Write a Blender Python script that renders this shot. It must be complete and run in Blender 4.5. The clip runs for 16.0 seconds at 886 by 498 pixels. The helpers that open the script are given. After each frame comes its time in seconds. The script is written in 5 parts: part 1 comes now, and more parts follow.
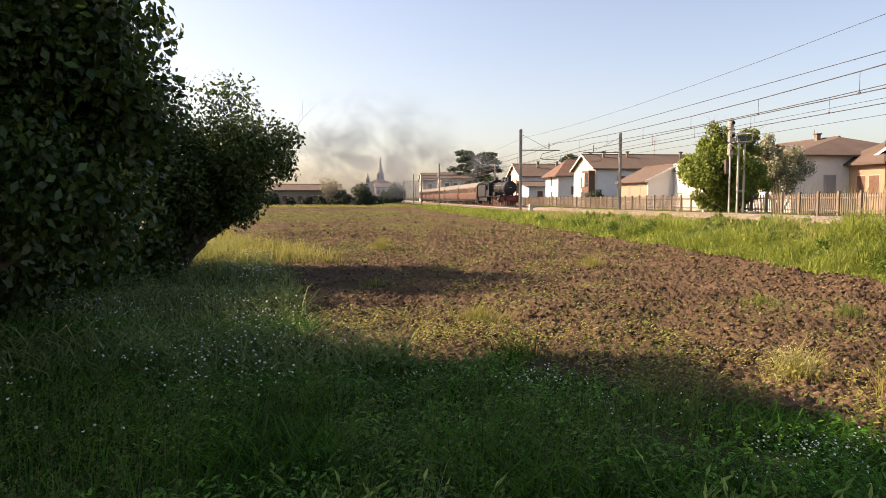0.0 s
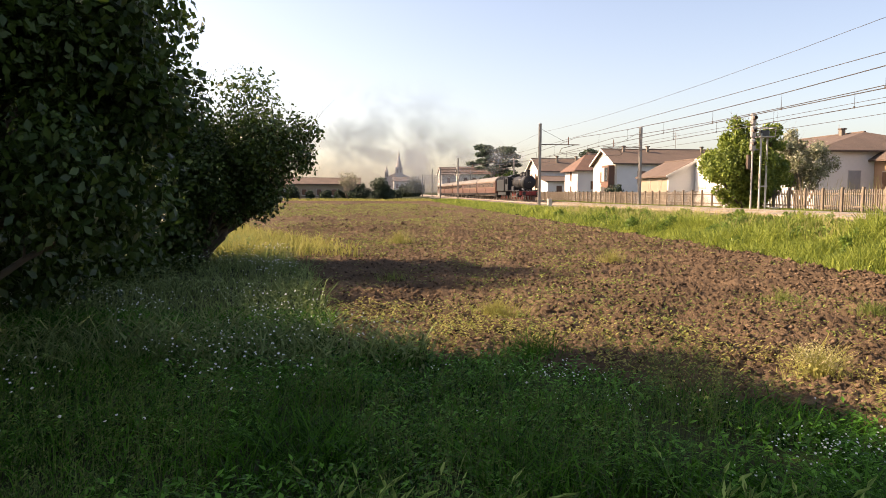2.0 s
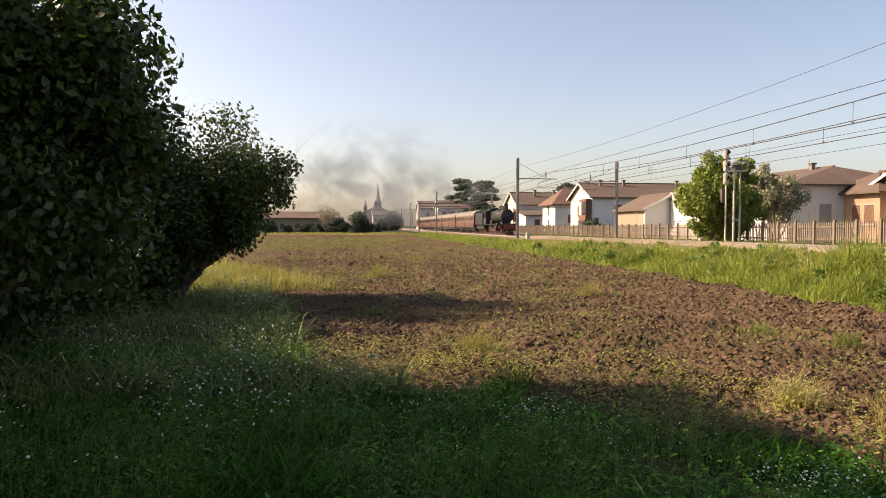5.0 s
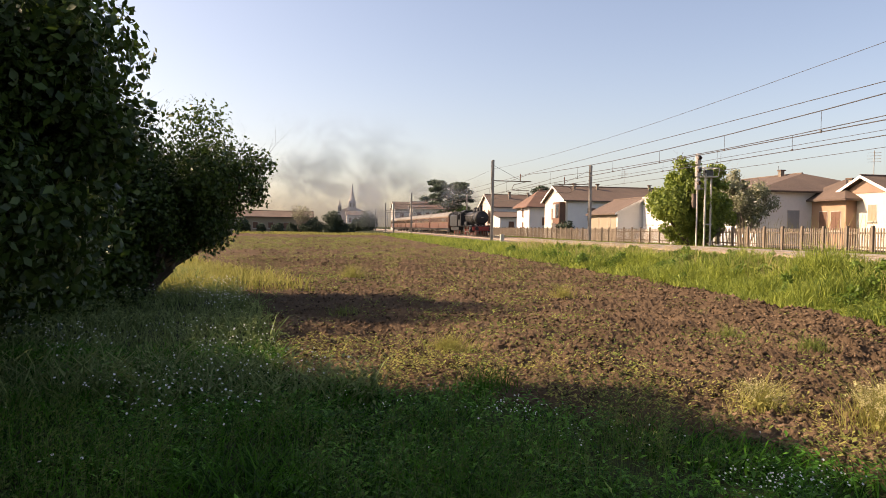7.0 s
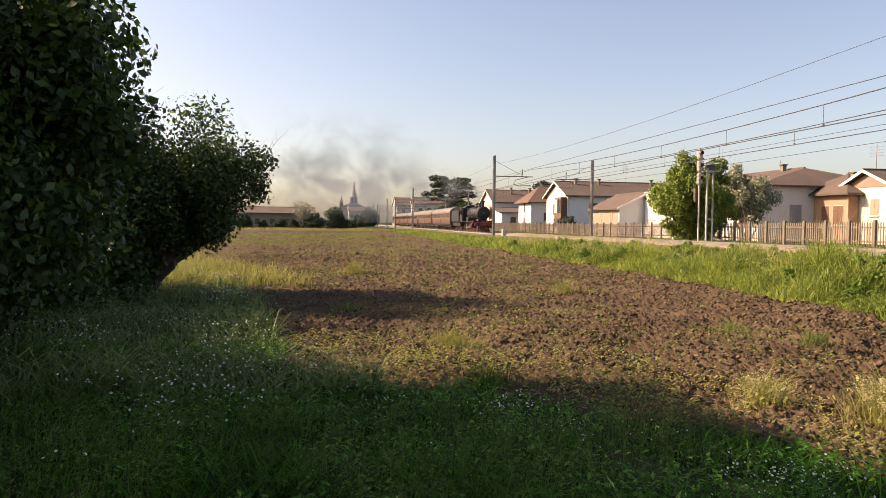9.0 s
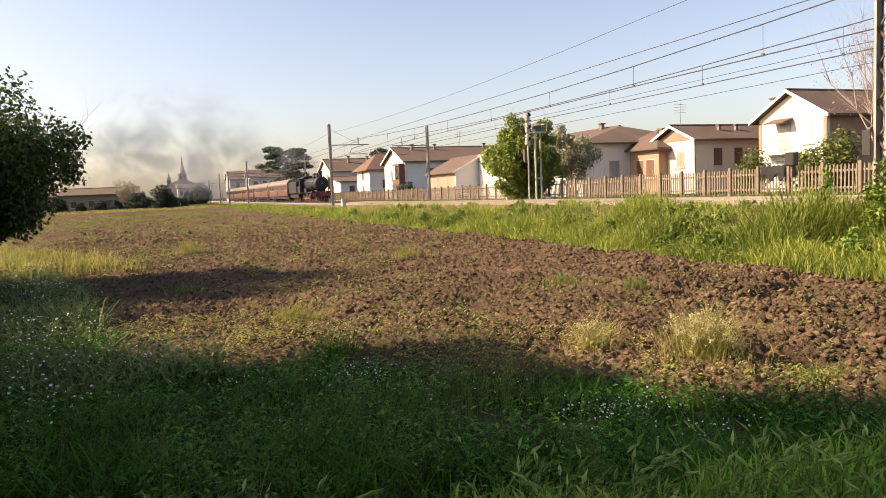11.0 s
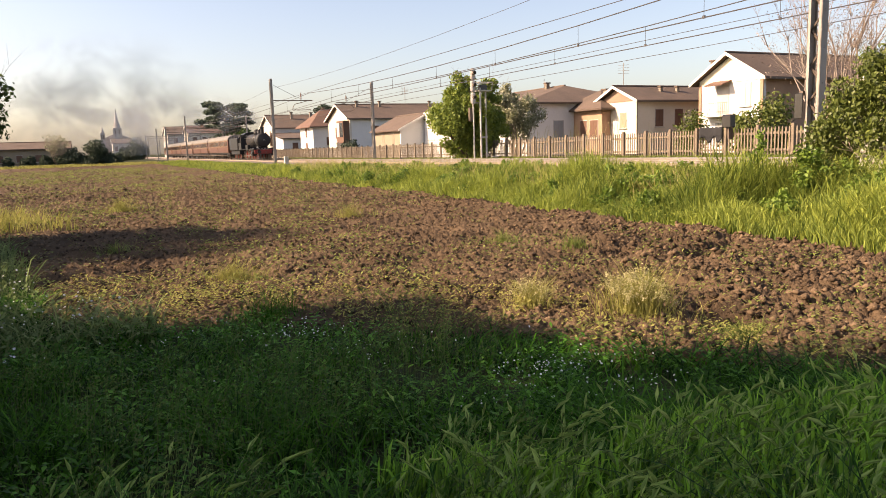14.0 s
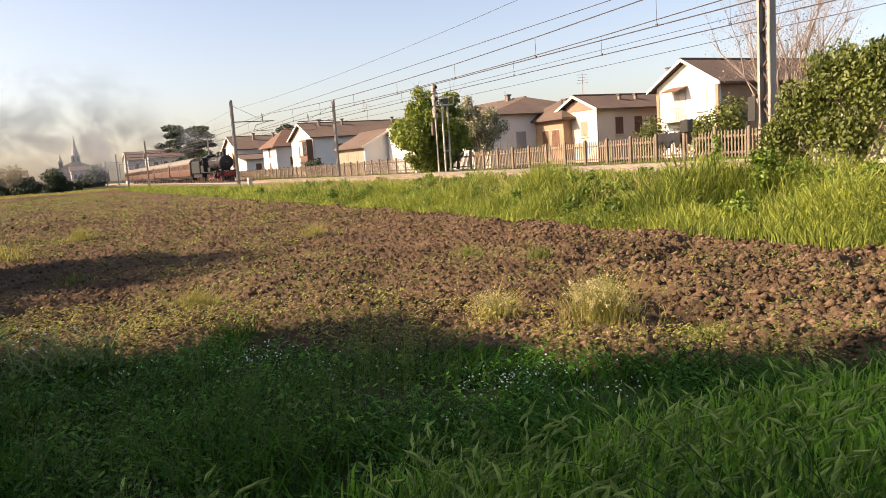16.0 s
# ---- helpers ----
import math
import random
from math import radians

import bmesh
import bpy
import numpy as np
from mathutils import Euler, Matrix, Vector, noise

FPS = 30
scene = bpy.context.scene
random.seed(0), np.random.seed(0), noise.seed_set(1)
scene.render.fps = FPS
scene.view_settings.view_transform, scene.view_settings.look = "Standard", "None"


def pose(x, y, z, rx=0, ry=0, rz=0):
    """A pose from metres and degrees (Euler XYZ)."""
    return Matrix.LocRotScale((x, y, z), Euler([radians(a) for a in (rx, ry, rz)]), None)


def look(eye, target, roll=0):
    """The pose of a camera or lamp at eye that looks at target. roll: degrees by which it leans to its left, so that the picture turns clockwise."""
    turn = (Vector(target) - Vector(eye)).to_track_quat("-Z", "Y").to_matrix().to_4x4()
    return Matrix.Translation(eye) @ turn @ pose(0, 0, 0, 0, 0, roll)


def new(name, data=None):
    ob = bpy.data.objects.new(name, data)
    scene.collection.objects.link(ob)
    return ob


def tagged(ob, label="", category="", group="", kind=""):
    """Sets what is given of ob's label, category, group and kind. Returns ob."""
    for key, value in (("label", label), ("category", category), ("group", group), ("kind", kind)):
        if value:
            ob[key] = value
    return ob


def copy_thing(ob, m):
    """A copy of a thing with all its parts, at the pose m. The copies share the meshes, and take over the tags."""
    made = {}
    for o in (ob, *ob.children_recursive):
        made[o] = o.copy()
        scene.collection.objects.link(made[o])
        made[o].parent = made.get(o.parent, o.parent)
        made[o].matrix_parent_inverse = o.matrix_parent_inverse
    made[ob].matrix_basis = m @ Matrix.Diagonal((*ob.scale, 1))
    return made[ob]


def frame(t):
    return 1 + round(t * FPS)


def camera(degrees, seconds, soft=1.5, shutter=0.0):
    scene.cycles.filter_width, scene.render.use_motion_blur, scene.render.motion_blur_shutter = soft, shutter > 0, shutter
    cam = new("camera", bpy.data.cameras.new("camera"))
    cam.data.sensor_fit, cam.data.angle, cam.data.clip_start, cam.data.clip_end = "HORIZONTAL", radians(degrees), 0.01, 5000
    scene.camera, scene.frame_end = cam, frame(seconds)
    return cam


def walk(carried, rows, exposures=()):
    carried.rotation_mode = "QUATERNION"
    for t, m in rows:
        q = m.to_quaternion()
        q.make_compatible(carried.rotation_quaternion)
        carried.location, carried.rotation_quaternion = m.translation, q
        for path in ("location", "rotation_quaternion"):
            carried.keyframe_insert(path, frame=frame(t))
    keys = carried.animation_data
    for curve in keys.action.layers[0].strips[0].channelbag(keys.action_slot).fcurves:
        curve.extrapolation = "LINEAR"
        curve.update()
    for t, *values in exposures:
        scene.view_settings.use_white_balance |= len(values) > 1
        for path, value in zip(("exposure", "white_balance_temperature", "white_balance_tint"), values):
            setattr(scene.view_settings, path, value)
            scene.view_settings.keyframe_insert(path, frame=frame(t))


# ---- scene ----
# camera: stands on the grass verge, pans slowly to the right; rows of seconds, step to the side, heading, pitch, lean
cam = camera(62.74, 16.0, 0.5)
PATH = [
    (0.0, 0.000, 6.730, -4.007, 0.000),
    (0.5, 0.000, 4.668, -3.730, 0.136),
    (1.0, 0.000, 4.375, -3.881, -0.212),
    (1.5, 0.000, 4.586, -4.228, -0.073),
    (2.0, 0.000, 5.289, -4.461, 0.255),
    (2.5, 0.000, 5.527, -1.877, -0.157),
    (3.0, 0.000, 6.893, -1.072, -0.110),
    (3.5, 0.000, 6.966, -1.504, -0.092),
    (4.0, 0.000, 6.096, -1.917, -0.046),
    (4.2, 0.000, 6.120, -1.501, -0.063),
    (6.3, 0.000, 8.534, -2.410, 0.633),
    (6.5, 0.000, 8.568, -2.077, 0.679),
    (7.0, 0.000, 8.979, -1.699, 0.905),
    (7.5, 0.000, 9.357, -1.287, 0.789),
    (8.0, 0.000, 9.793, -0.533, 0.609),
    (8.5, 0.000, 9.323, -0.513, 0.719),
    (9.0, 0.000, 8.844, -2.046, 0.723),
    (9.5, 0.008, 11.455, -2.925, -0.511),
    (10.0, 0.015, 17.508, -3.016, -0.920),
    (10.2, 0.018, 20.162, -3.517, -1.045),
    (12.3, 0.050, 21.561, -8.331, -3.729),
    (12.5, 0.055, 22.459, -10.069, -4.383),
    (13.0, 0.066, 23.085, -9.504, -3.546),
    (13.5, 0.078, 25.203, -8.606, -3.674),
    (14.0, 0.090, 25.391, -8.118, -1.789),
    (14.5, 0.107, 23.458, -8.367, -4.249),
    (15.0, 0.125, 26.464, -8.097, -3.333),
    (15.5, 0.143, 27.852, -7.977, -4.472),
    (16.0, 0.160, 27.898, -7.123, -3.965),
]


def stand(x, heading, pitch, lean):
    a, b = radians(heading), radians(pitch)
    eye = Vector((x, 0.0, 1.6))
    return look(eye, eye + Vector((math.sin(a) * math.cos(b), math.cos(a) * math.cos(b), math.sin(b))), lean)


EXPOSURE = [(0.0, 1.3, 7850, 21), (1.5, 1.45, 7850, 21), (2.1, 1.45, 7850, 21), (2.6, 1.15, 7850, 21), (9.2, 1.15, 7850, 21), (12.3, 1.34, 7850, 21), (16.0, 1.30, 7850, 21)]
walk(cam, [(t, stand(x, h, p, r)) for t, x, h, p, r in PATH], EXPOSURE)

# light: low evening sun from ahead on the left, clear pale sky
SUN_AZ, SUN_EL = -72.0, 32.0
world = bpy.data.worlds.new("sky")
scene.world = world
world.use_nodes = True
wn = world.node_tree.nodes
sky = wn.new("ShaderNodeTexSky")
sky.sky_type, sky.sun_disc = "NISHITA", False
sky.sun_elevation, sky.sun_rotation = radians(SUN_EL), radians(SUN_AZ)
sky.air_density, sky.dust_density, sky.ozone_density = 0.9, 2.2, 1.6
wn["Background"].inputs["Strength"].default_value = 0.105
world.node_tree.links.new(sky.outputs[0], wn["Background"].inputs["Color"])
sun = new("sun", bpy.data.lights.new("sun", "SUN"))
sun.data.energy, sun.data.angle, sun.data.color = 4.5, radians(0.6), (1.0, 0.86, 0.68)
sa, se = radians(SUN_AZ), radians(SUN_EL)
sun.matrix_world = look((0, 0, 40), (-math.sin(sa) * math.cos(se), -math.cos(sa) * math.cos(se), 40 - math.sin(se)))

# ---- materials ----


def mat(name, a, b=None, rough=0.8, metal=0.0, scale=3.0, fine=40.0, bump=0.0, island=0.0, spec=0.5, through_light=0.0):
    """A surface of colours a to b mixed by noise at two scales, with relief; island varies it piece by piece."""
    b = b or tuple(c * 0.7 for c in a)
    m = bpy.data.materials.new(name)
    m.use_nodes = True
    nt = m.node_tree
    n, ln = nt.nodes, nt.links
    p = n["Principled BSDF"]
    geo = n.new("ShaderNodeNewGeometry")
    big, small = n.new("ShaderNodeTexNoise"), n.new("ShaderNodeTexNoise")
    big.inputs["Scale"].default_value, small.inputs["Scale"].default_value = scale, fine
    big.inputs["Detail"].default_value = small.inputs["Detail"].default_value = 4
    for q in (big, small):
        ln.new(geo.outputs["Position"], q.inputs["Vector"])
    add = n.new("ShaderNodeMath")
    add.operation = "MULTIPLY_ADD"
    add.inputs[1].default_value = 0.55
    ln.new(small.outputs[0], add.inputs[0])
    half = n.new("ShaderNodeMath")
    half.operation = "MULTIPLY_ADD"
    half.inputs[1].default_value, half.inputs[2].default_value = 1.3, -0.42
    ln.new(big.outputs[0], half.inputs[0])
    ln.new(half.outputs[0], add.inputs[2])
    last = add.outputs[0]
    if island:
        vary = n.new("ShaderNodeMath")
        vary.operation = "MULTIPLY_ADD"
        vary.inputs[1].default_value = island
        ln.new(geo.outputs["Random Per Island"], vary.inputs[0])
        down = n.new("ShaderNodeMath")
        down.operation = "SUBTRACT"
        down.inputs[1].default_value = island / 2
        ln.new(last, down.inputs[0])
        ln.new(down.outputs[0], vary.inputs[2])
        last = vary.outputs[0]
    mix = n.new("ShaderNodeMix")
    mix.data_type, mix.clamp_factor = "RGBA", True
    mix.inputs[6].default_value, mix.inputs[7].default_value = (*a, 1), (*b, 1)
    ln.new(last, mix.inputs[0])
    ln.new(mix.outputs[2], p.inputs["Base Color"])
    p.inputs["Roughness"].default_value, p.inputs["Metallic"].default_value = rough, metal
    p.inputs["Specular IOR Level"].default_value = spec
    if bump:
        bp = n.new("ShaderNodeBump")
        bp.inputs["Strength"].default_value, bp.inputs["Distance"].default_value = 0.6, bump
        ln.new(small.outputs[0], bp.inputs["Height"])
        ln.new(bp.outputs[0], p.inputs["Normal"])
    if through_light:
        tr = n.new("ShaderNodeBsdfTranslucent")
        ln.new(mix.outputs[2], tr.inputs[0])
        ms = n.new("ShaderNodeMixShader")
        ms.inputs[0].default_value = through_light
        ln.new(p.outputs[0], ms.inputs[1])
        ln.new(tr.outputs[0], ms.inputs[2])
        ln.new(ms.outputs[0], n["Material Output"].inputs[0])
    return m


M_SOIL = mat("ploughed_soil", (0.162, 0.109, 0.067), (0.044, 0.03, 0.019), 0.95, scale=0.7, fine=60, bump=0.06, spec=0.1)
M_CLOD = mat("earth_clods", (0.215, 0.146, 0.092), (0.034, 0.023, 0.015), 0.95, scale=0.7, fine=80, bump=0.04, spec=0.1, island=0.9)
M_VERGE = mat("verge_earth", (0.042, 0.05, 0.02), (0.022, 0.025, 0.01), 0.95, scale=0.8, fine=9, bump=0.03, spec=0.1)
M_BALLAST = mat("ballast", (0.17, 0.135, 0.105), (0.07, 0.056, 0.045), 0.9, scale=1.2, fine=16, bump=0.05)
M_RAIL = mat("rail_steel", (0.30, 0.23, 0.17), (0.18, 0.13, 0.095), 0.6, 0.3, 2, 30)
M_RAILTOP = mat("rail_head", (0.5, 0.48, 0.46), (0.35, 0.32, 0.3), 0.3, 0.9, 2, 30)
M_CONCRETE = mat("weathered_concrete", (0.26, 0.215, 0.165), (0.14, 0.115, 0.088), 0.9, scale=1.4, fine=22, bump=0.01)
M_FENCE = mat("fence_concrete", (0.23, 0.18, 0.13), (0.12, 0.093, 0.068), 0.9, scale=1.4, fine=22, bump=0.01)
M_ARCH = mat("arching_grass", (0.28, 0.56, 0.05), (0.022, 0.085, 0.008), 0.5, scale=0.5, fine=3, island=1.2, spec=0.2, through_light=0.4)
M_PALE = mat("pale_concrete", (0.55, 0.52, 0.46), (0.40, 0.37, 0.32), 0.9, scale=1.5, fine=20, bump=0.01)
M_GALV = mat("galvanised_steel", (0.34, 0.31, 0.28), (0.2, 0.18, 0.16), 0.6, 0.4, 1.5, 18)
M_DARKSTEEL = mat("rusty_steel", (0.17, 0.13, 0.10), (0.10, 0.075, 0.06), 0.7, 0.4, 1.5, 18)
M_WIRE = mat("wire", (0.06, 0.055, 0.055), (0.04, 0.035, 0.035), 0.7)
M_GRASS = mat("green_grass", (0.36, 0.41, 0.08), (0.085, 0.135, 0.025), 0.7, scale=0.5, fine=3, island=0.8, spec=0.25, through_light=0.4)
M_CLOVER = mat("clover_leaves", (0.13, 0.36, 0.04), (0.022, 0.085, 0.01), 0.55, scale=0.5, fine=3, island=1.1, spec=0.2, through_light=0.35)
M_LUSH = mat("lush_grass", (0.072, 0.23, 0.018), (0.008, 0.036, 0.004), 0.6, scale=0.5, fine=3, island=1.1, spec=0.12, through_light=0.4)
M_HERB = mat("bank_herb_leaves", (0.21, 0.31, 0.05), (0.06, 0.11, 0.02), 0.55, scale=0.7, fine=3, island=0.9, spec=0.3, through_light=0.35)
M_DRY = mat("dry_weeds", (0.38, 0.35, 0.11), (0.19, 0.20, 0.05), 0.8, scale=0.6, fine=3, island=0.8, spec=0.2, through_light=0.35)
M_STRAW = mat("straw", (0.46, 0.40, 0.18), (0.28, 0.25, 0.09), 0.8, scale=0.6, fine=3, island=0.8, spec=0.2, through_light=0.3)
M_WEED = mat("field_weeds", (0.27, 0.31, 0.08), (0.09, 0.13, 0.03), 0.75, scale=0.5, fine=3, island=0.8, spec=0.2, through_light=0.35)
M_FLOWER = mat("white_petals", (0.82, 0.82, 0.80), (0.7, 0.7, 0.68), 0.7, through_light=0.3)
M_LEAF = mat("tree_leaves", (0.075, 0.125, 0.022), (0.022, 0.045, 0.010), 0.45, scale=0.4, fine=2, island=0.9, spec=0.35, through_light=0.3)
M_LEAFLIGHT = mat("light_leaves", (0.26, 0.32, 0.055), (0.11, 0.16, 0.03), 0.55, scale=0.5, fine=2, island=0.8, spec=0.35, through_light=0.35)
M_IVY = mat("ivy_leaves", (0.15, 0.18, 0.035), (0.055, 0.08, 0.016), 0.5, scale=0.7, fine=3, island=0.8, spec=0.4, through_light=0.25)
M_BLOSSOM = mat("pale_spring_leaves", (0.42, 0.41, 0.29), (0.13, 0.15, 0.06), 0.6, scale=0.7, fine=3, island=0.9, through_light=0.3)
M_CEDAR = mat("cedar_needles", (0.055, 0.085, 0.045), (0.025, 0.045, 0.025), 0.7, scale=0.4, fine=2, island=0.7, through_light=0.15)
M_DARKBUSH = mat("dark_bush_leaves", (0.05, 0.075, 0.04), (0.025, 0.04, 0.022), 0.7, scale=0.4, fine=2, island=0.7, through_light=0.2)
M_BARK = mat("bark", (0.12, 0.09, 0.065), (0.055, 0.04, 0.03), 0.9, scale=3, fine=20, bump=0.02)
M_TWIG = mat("pale_twigs", (0.30, 0.24, 0.20), (0.18, 0.14, 0.11), 0.85, scale=3, fine=20)
M_WHITE = mat("white_render", (0.74, 0.72, 0.69), (0.58, 0.56, 0.53), 0.9, scale=0.5, fine=6, bump=0.004)
M_CREAM = mat("cream_render", (0.64, 0.58, 0.48), (0.52, 0.46, 0.38), 0.9, scale=0.5, fine=6, bump=0.004)
M_YELLOW = mat("yellow_render", (0.80, 0.72, 0.54), (0.70, 0.62, 0.46), 0.9, scale=0.5, fine=6, bump=0.004)
M_OCHRE = mat("ochre_render", (0.31, 0.25, 0.18), (0.22, 0.18, 0.13), 0.9, scale=0.5, fine=6, bump=0.004)
M_ORANGE = mat("orange_brick", (0.41, 0.26, 0.17), (0.29, 0.17, 0.11), 0.9, scale=0.8, fine=10, bump=0.006)
M_GREYWALL = mat("grey_render", (0.50, 0.47, 0.43), (0.38, 0.35, 0.32), 0.9, scale=0.5, fine=6, bump=0.004)
M_ROOF = mat("brown_roof_tiles", (0.135, 0.09, 0.066), (0.07, 0.05, 0.038), 0.9, scale=0.6, fine=7, bump=0.05)
M_ROOFRED = mat("red_roof_tiles", (0.165, 0.09, 0.062), (0.095, 0.055, 0.04), 0.9, scale=0.6, fine=7, bump=0.05)
M_TRIM = mat("white_fascia", (0.78, 0.74, 0.68), (0.64, 0.6, 0.55), 0.7)
M_BROWNWOOD = mat("brown_shutter", (0.16, 0.08, 0.05), (0.10, 0.05, 0.03), 0.7, scale=2, fine=20)
M_ROSE = mat("rose_shutter", (0.50, 0.26, 0.18), (0.4, 0.2, 0.14), 0.7)
M_GREYSHUT = mat("grey_shutter", (0.30, 0.31, 0.32), (0.22, 0.23, 0.24), 0.7)
M_GLASS = mat("window_glass", (0.03, 0.035, 0.04), (0.02, 0.022, 0.025), 0.08)
M_BLACK = mat("black_locomotive_paint", (0.025, 0.025, 0.027), (0.012, 0.012, 0.013), 0.55, 0.0, 1.5, 15, spec=0.3)
M_RED = mat("red_locomotive_paint", (0.26, 0.028, 0.022), (0.15, 0.018, 0.014), 0.6)
M_MAROON = mat("brown_coach_paint", (0.115, 0.045, 0.03), (0.07, 0.028, 0.02), 0.45, 0.0, 0.8, 8)
M_COACHROOF = mat("grey_coach_roof", (0.17, 0.15, 0.13), (0.10, 0.09, 0.08), 0.7, 0.0, 0.8, 8)
M_IVORY = mat("cream_coach_trim", (0.24, 0.16, 0.09), (0.17, 0.11, 0.07), 0.6)
M_BRASS = mat("brass", (0.6, 0.42, 0.15), (0.45, 0.3, 0.1), 0.35, 0.9)
M_STONE = mat("church_stone", (0.42, 0.38, 0.36), (0.32, 0.29, 0.28), 0.9, scale=0.2, fine=2)
M_CLOTH = mat("black_tarpaulin", (0.03, 0.03, 0.032), (0.018, 0.018, 0.02), 0.85, spec=0.2)
M_LAMP = mat("dark_lens", (0.03, 0.03, 0.03), (0.02, 0.02, 0.02), 0.2)

# ---- building tools ----
rng = np.random.default_rng(7)


def link(name, me, material, parent=None, label=""):
    for m in material if isinstance(material, (list, tuple)) else [material]:
        me.materials.append(m)
    ob = new(name, me)
    if parent:
        ob.parent = parent
    if label:
        ob["label"] = label
    return ob


def part(name, bm, material, parent=None, label="", smooth=False):
    me = bpy.data.meshes.new(name)
    bmesh.ops.recalc_face_normals(bm, faces=bm.faces)
    if smooth:
        for f in bm.faces:
            f.smooth = True
    bm.to_mesh(me)
    bm.free()
    return link(name, me, material, parent, label)


def raw(name, verts, faces, material, parent=None, label="", smooth=False, slots=None):
    """A mesh from arrays: faces all have the same number of corners."""
    verts, faces = np.asarray(verts, np.float32), np.asarray(faces, np.int32)
    k = faces.shape[1]
    me = bpy.data.meshes.new(name)
    me.vertices.add(len(verts))
    me.vertices.foreach_set("co", verts.ravel())
    me.loops.add(faces.size)
    me.loops.foreach_set("vertex_index", faces.ravel())
    me.polygons.add(len(faces))
    me.polygons.foreach_set("loop_start", np.arange(len(faces), dtype=np.int32) * k)
    if smooth:
        me.polygons.foreach_set("use_smooth", np.ones(len(faces), bool))
    if slots is not None:
        me.polygons.foreach_set("material_index", np.asarray(slots, np.int32))
    me.update(calc_edges=True)
    return link(name, me, material, parent, label)


def box(bm, x0, x1, y0, y1, z0, z1, m=None, bevel=0.0):
    made = bmesh.ops.create_cube(bm, size=1.0)["verts"]
    for v in made:
        v.co = Vector(((v.co.x + 0.5) * (x1 - x0) + x0, (v.co.y + 0.5) * (y1 - y0) + y0, (v.co.z + 0.5) * (z1 - z0) + z0))
    if bevel:
        edges = {e for v in made for e in v.link_edges}
        made = bmesh.ops.bevel(bm, geom=list(edges), offset=bevel, segments=1, affect="EDGES")["verts"]
    if m is not None:
        bmesh.ops.transform(bm, matrix=m, verts=made)
    return bm


def boxed(*a, **k):
    return box(bmesh.new(), *a, **k)


def tube(bm, a, b, r0, r1=None, n=12, caps=True):
    a, b = Vector(a), Vector(b)
    r1 = r0 if r1 is None else r1
    made = bmesh.ops.create_cone(bm, cap_ends=caps, segments=n, radius1=r0, radius2=max(r1, 1e-4), depth=(b - a).length)["verts"]
    turn = (b - a).to_track_quat("Z", "Y").to_matrix().to_4x4()
    bmesh.ops.transform(bm, matrix=Matrix.Translation((a + b) / 2) @ turn, verts=made)
    return bm


def tubed(*a, **k):
    return tube(bmesh.new(), *a, **k)


def poly_prism(bm, outline, axis, lo, hi):
    """A flat outline (pairs) drawn along an axis: x: pairs are y, z; y: pairs are x, z; z: pairs are x, y."""
    def at(p, h):
        return {"x": (h, p[0], p[1]), "y": (p[0], h, p[1]), "z": (p[0], p[1], h)}[axis]
    low, high = [bm.verts.new(at(p, lo)) for p in outline], [bm.verts.new(at(p, hi)) for p in outline]
    bm.faces.new(low)
    bm.faces.new(high[::-1])
    for i in range(len(outline)):
        j = (i + 1) % len(outline)
        bm.faces.new((low[i], low[j], high[j], high[i]))
    return bm


def empty(name, x=0, y=0, z=0, turn=0):
    ob = new(name)
    ob.matrix_basis = pose(x, y, z, 0, 0, turn)
    return ob


LATTICE = np.random.default_rng(3).random((256, 256))


def vnoise(x, y, s, seed=0):
    x, y = np.asarray(x) / s + seed * 17.3 + 500, np.asarray(y) / s + seed * 9.1 + 500
    i, j = np.floor(x).astype(int), np.floor(y).astype(int)
    u, v = x - i, y - j
    u, v = u * u * (3 - 2 * u), v * v * (3 - 2 * v)
    g = lambda a, b: LATTICE[a % 256, b % 256]
    return (g(i, j) * (1 - u) + g(i + 1, j) * u) * (1 - v) + (g(i, j + 1) * (1 - u) + g(i + 1, j + 1) * u) * v


def lerp(x, xs, ys):
    return np.interp(x, xs, ys)


def z_track(y):
    return lerp(y, [-40, 15, 75, 4000], [0.72, 0.62, 0.32, 0.32])


def field_left(y):
    return lerp(y, [0, 5, 9, 14, 20, 28, 45, 150, 400], [1.5, 0.3, -0.8, -1.2, -2.8, -6.5, -10, -32, -60])


def field_near(x):
    return lerp(x, [-3, -0.5, 1.0, 2.6, 3.5, 4.3, 6, 9.4], [8.6, 7.5, 6.7, 5.6, 4.4, 3.0, 2.0, 1.6])


def in_field(x, y):
    wob = 0.6 * (vnoise(x, y, 0.9, 4) - 0.5)
    return (x < 9.4 + wob) & (x > field_left(y) + wob) & (y > field_near(x) + wob) & (y < 128)


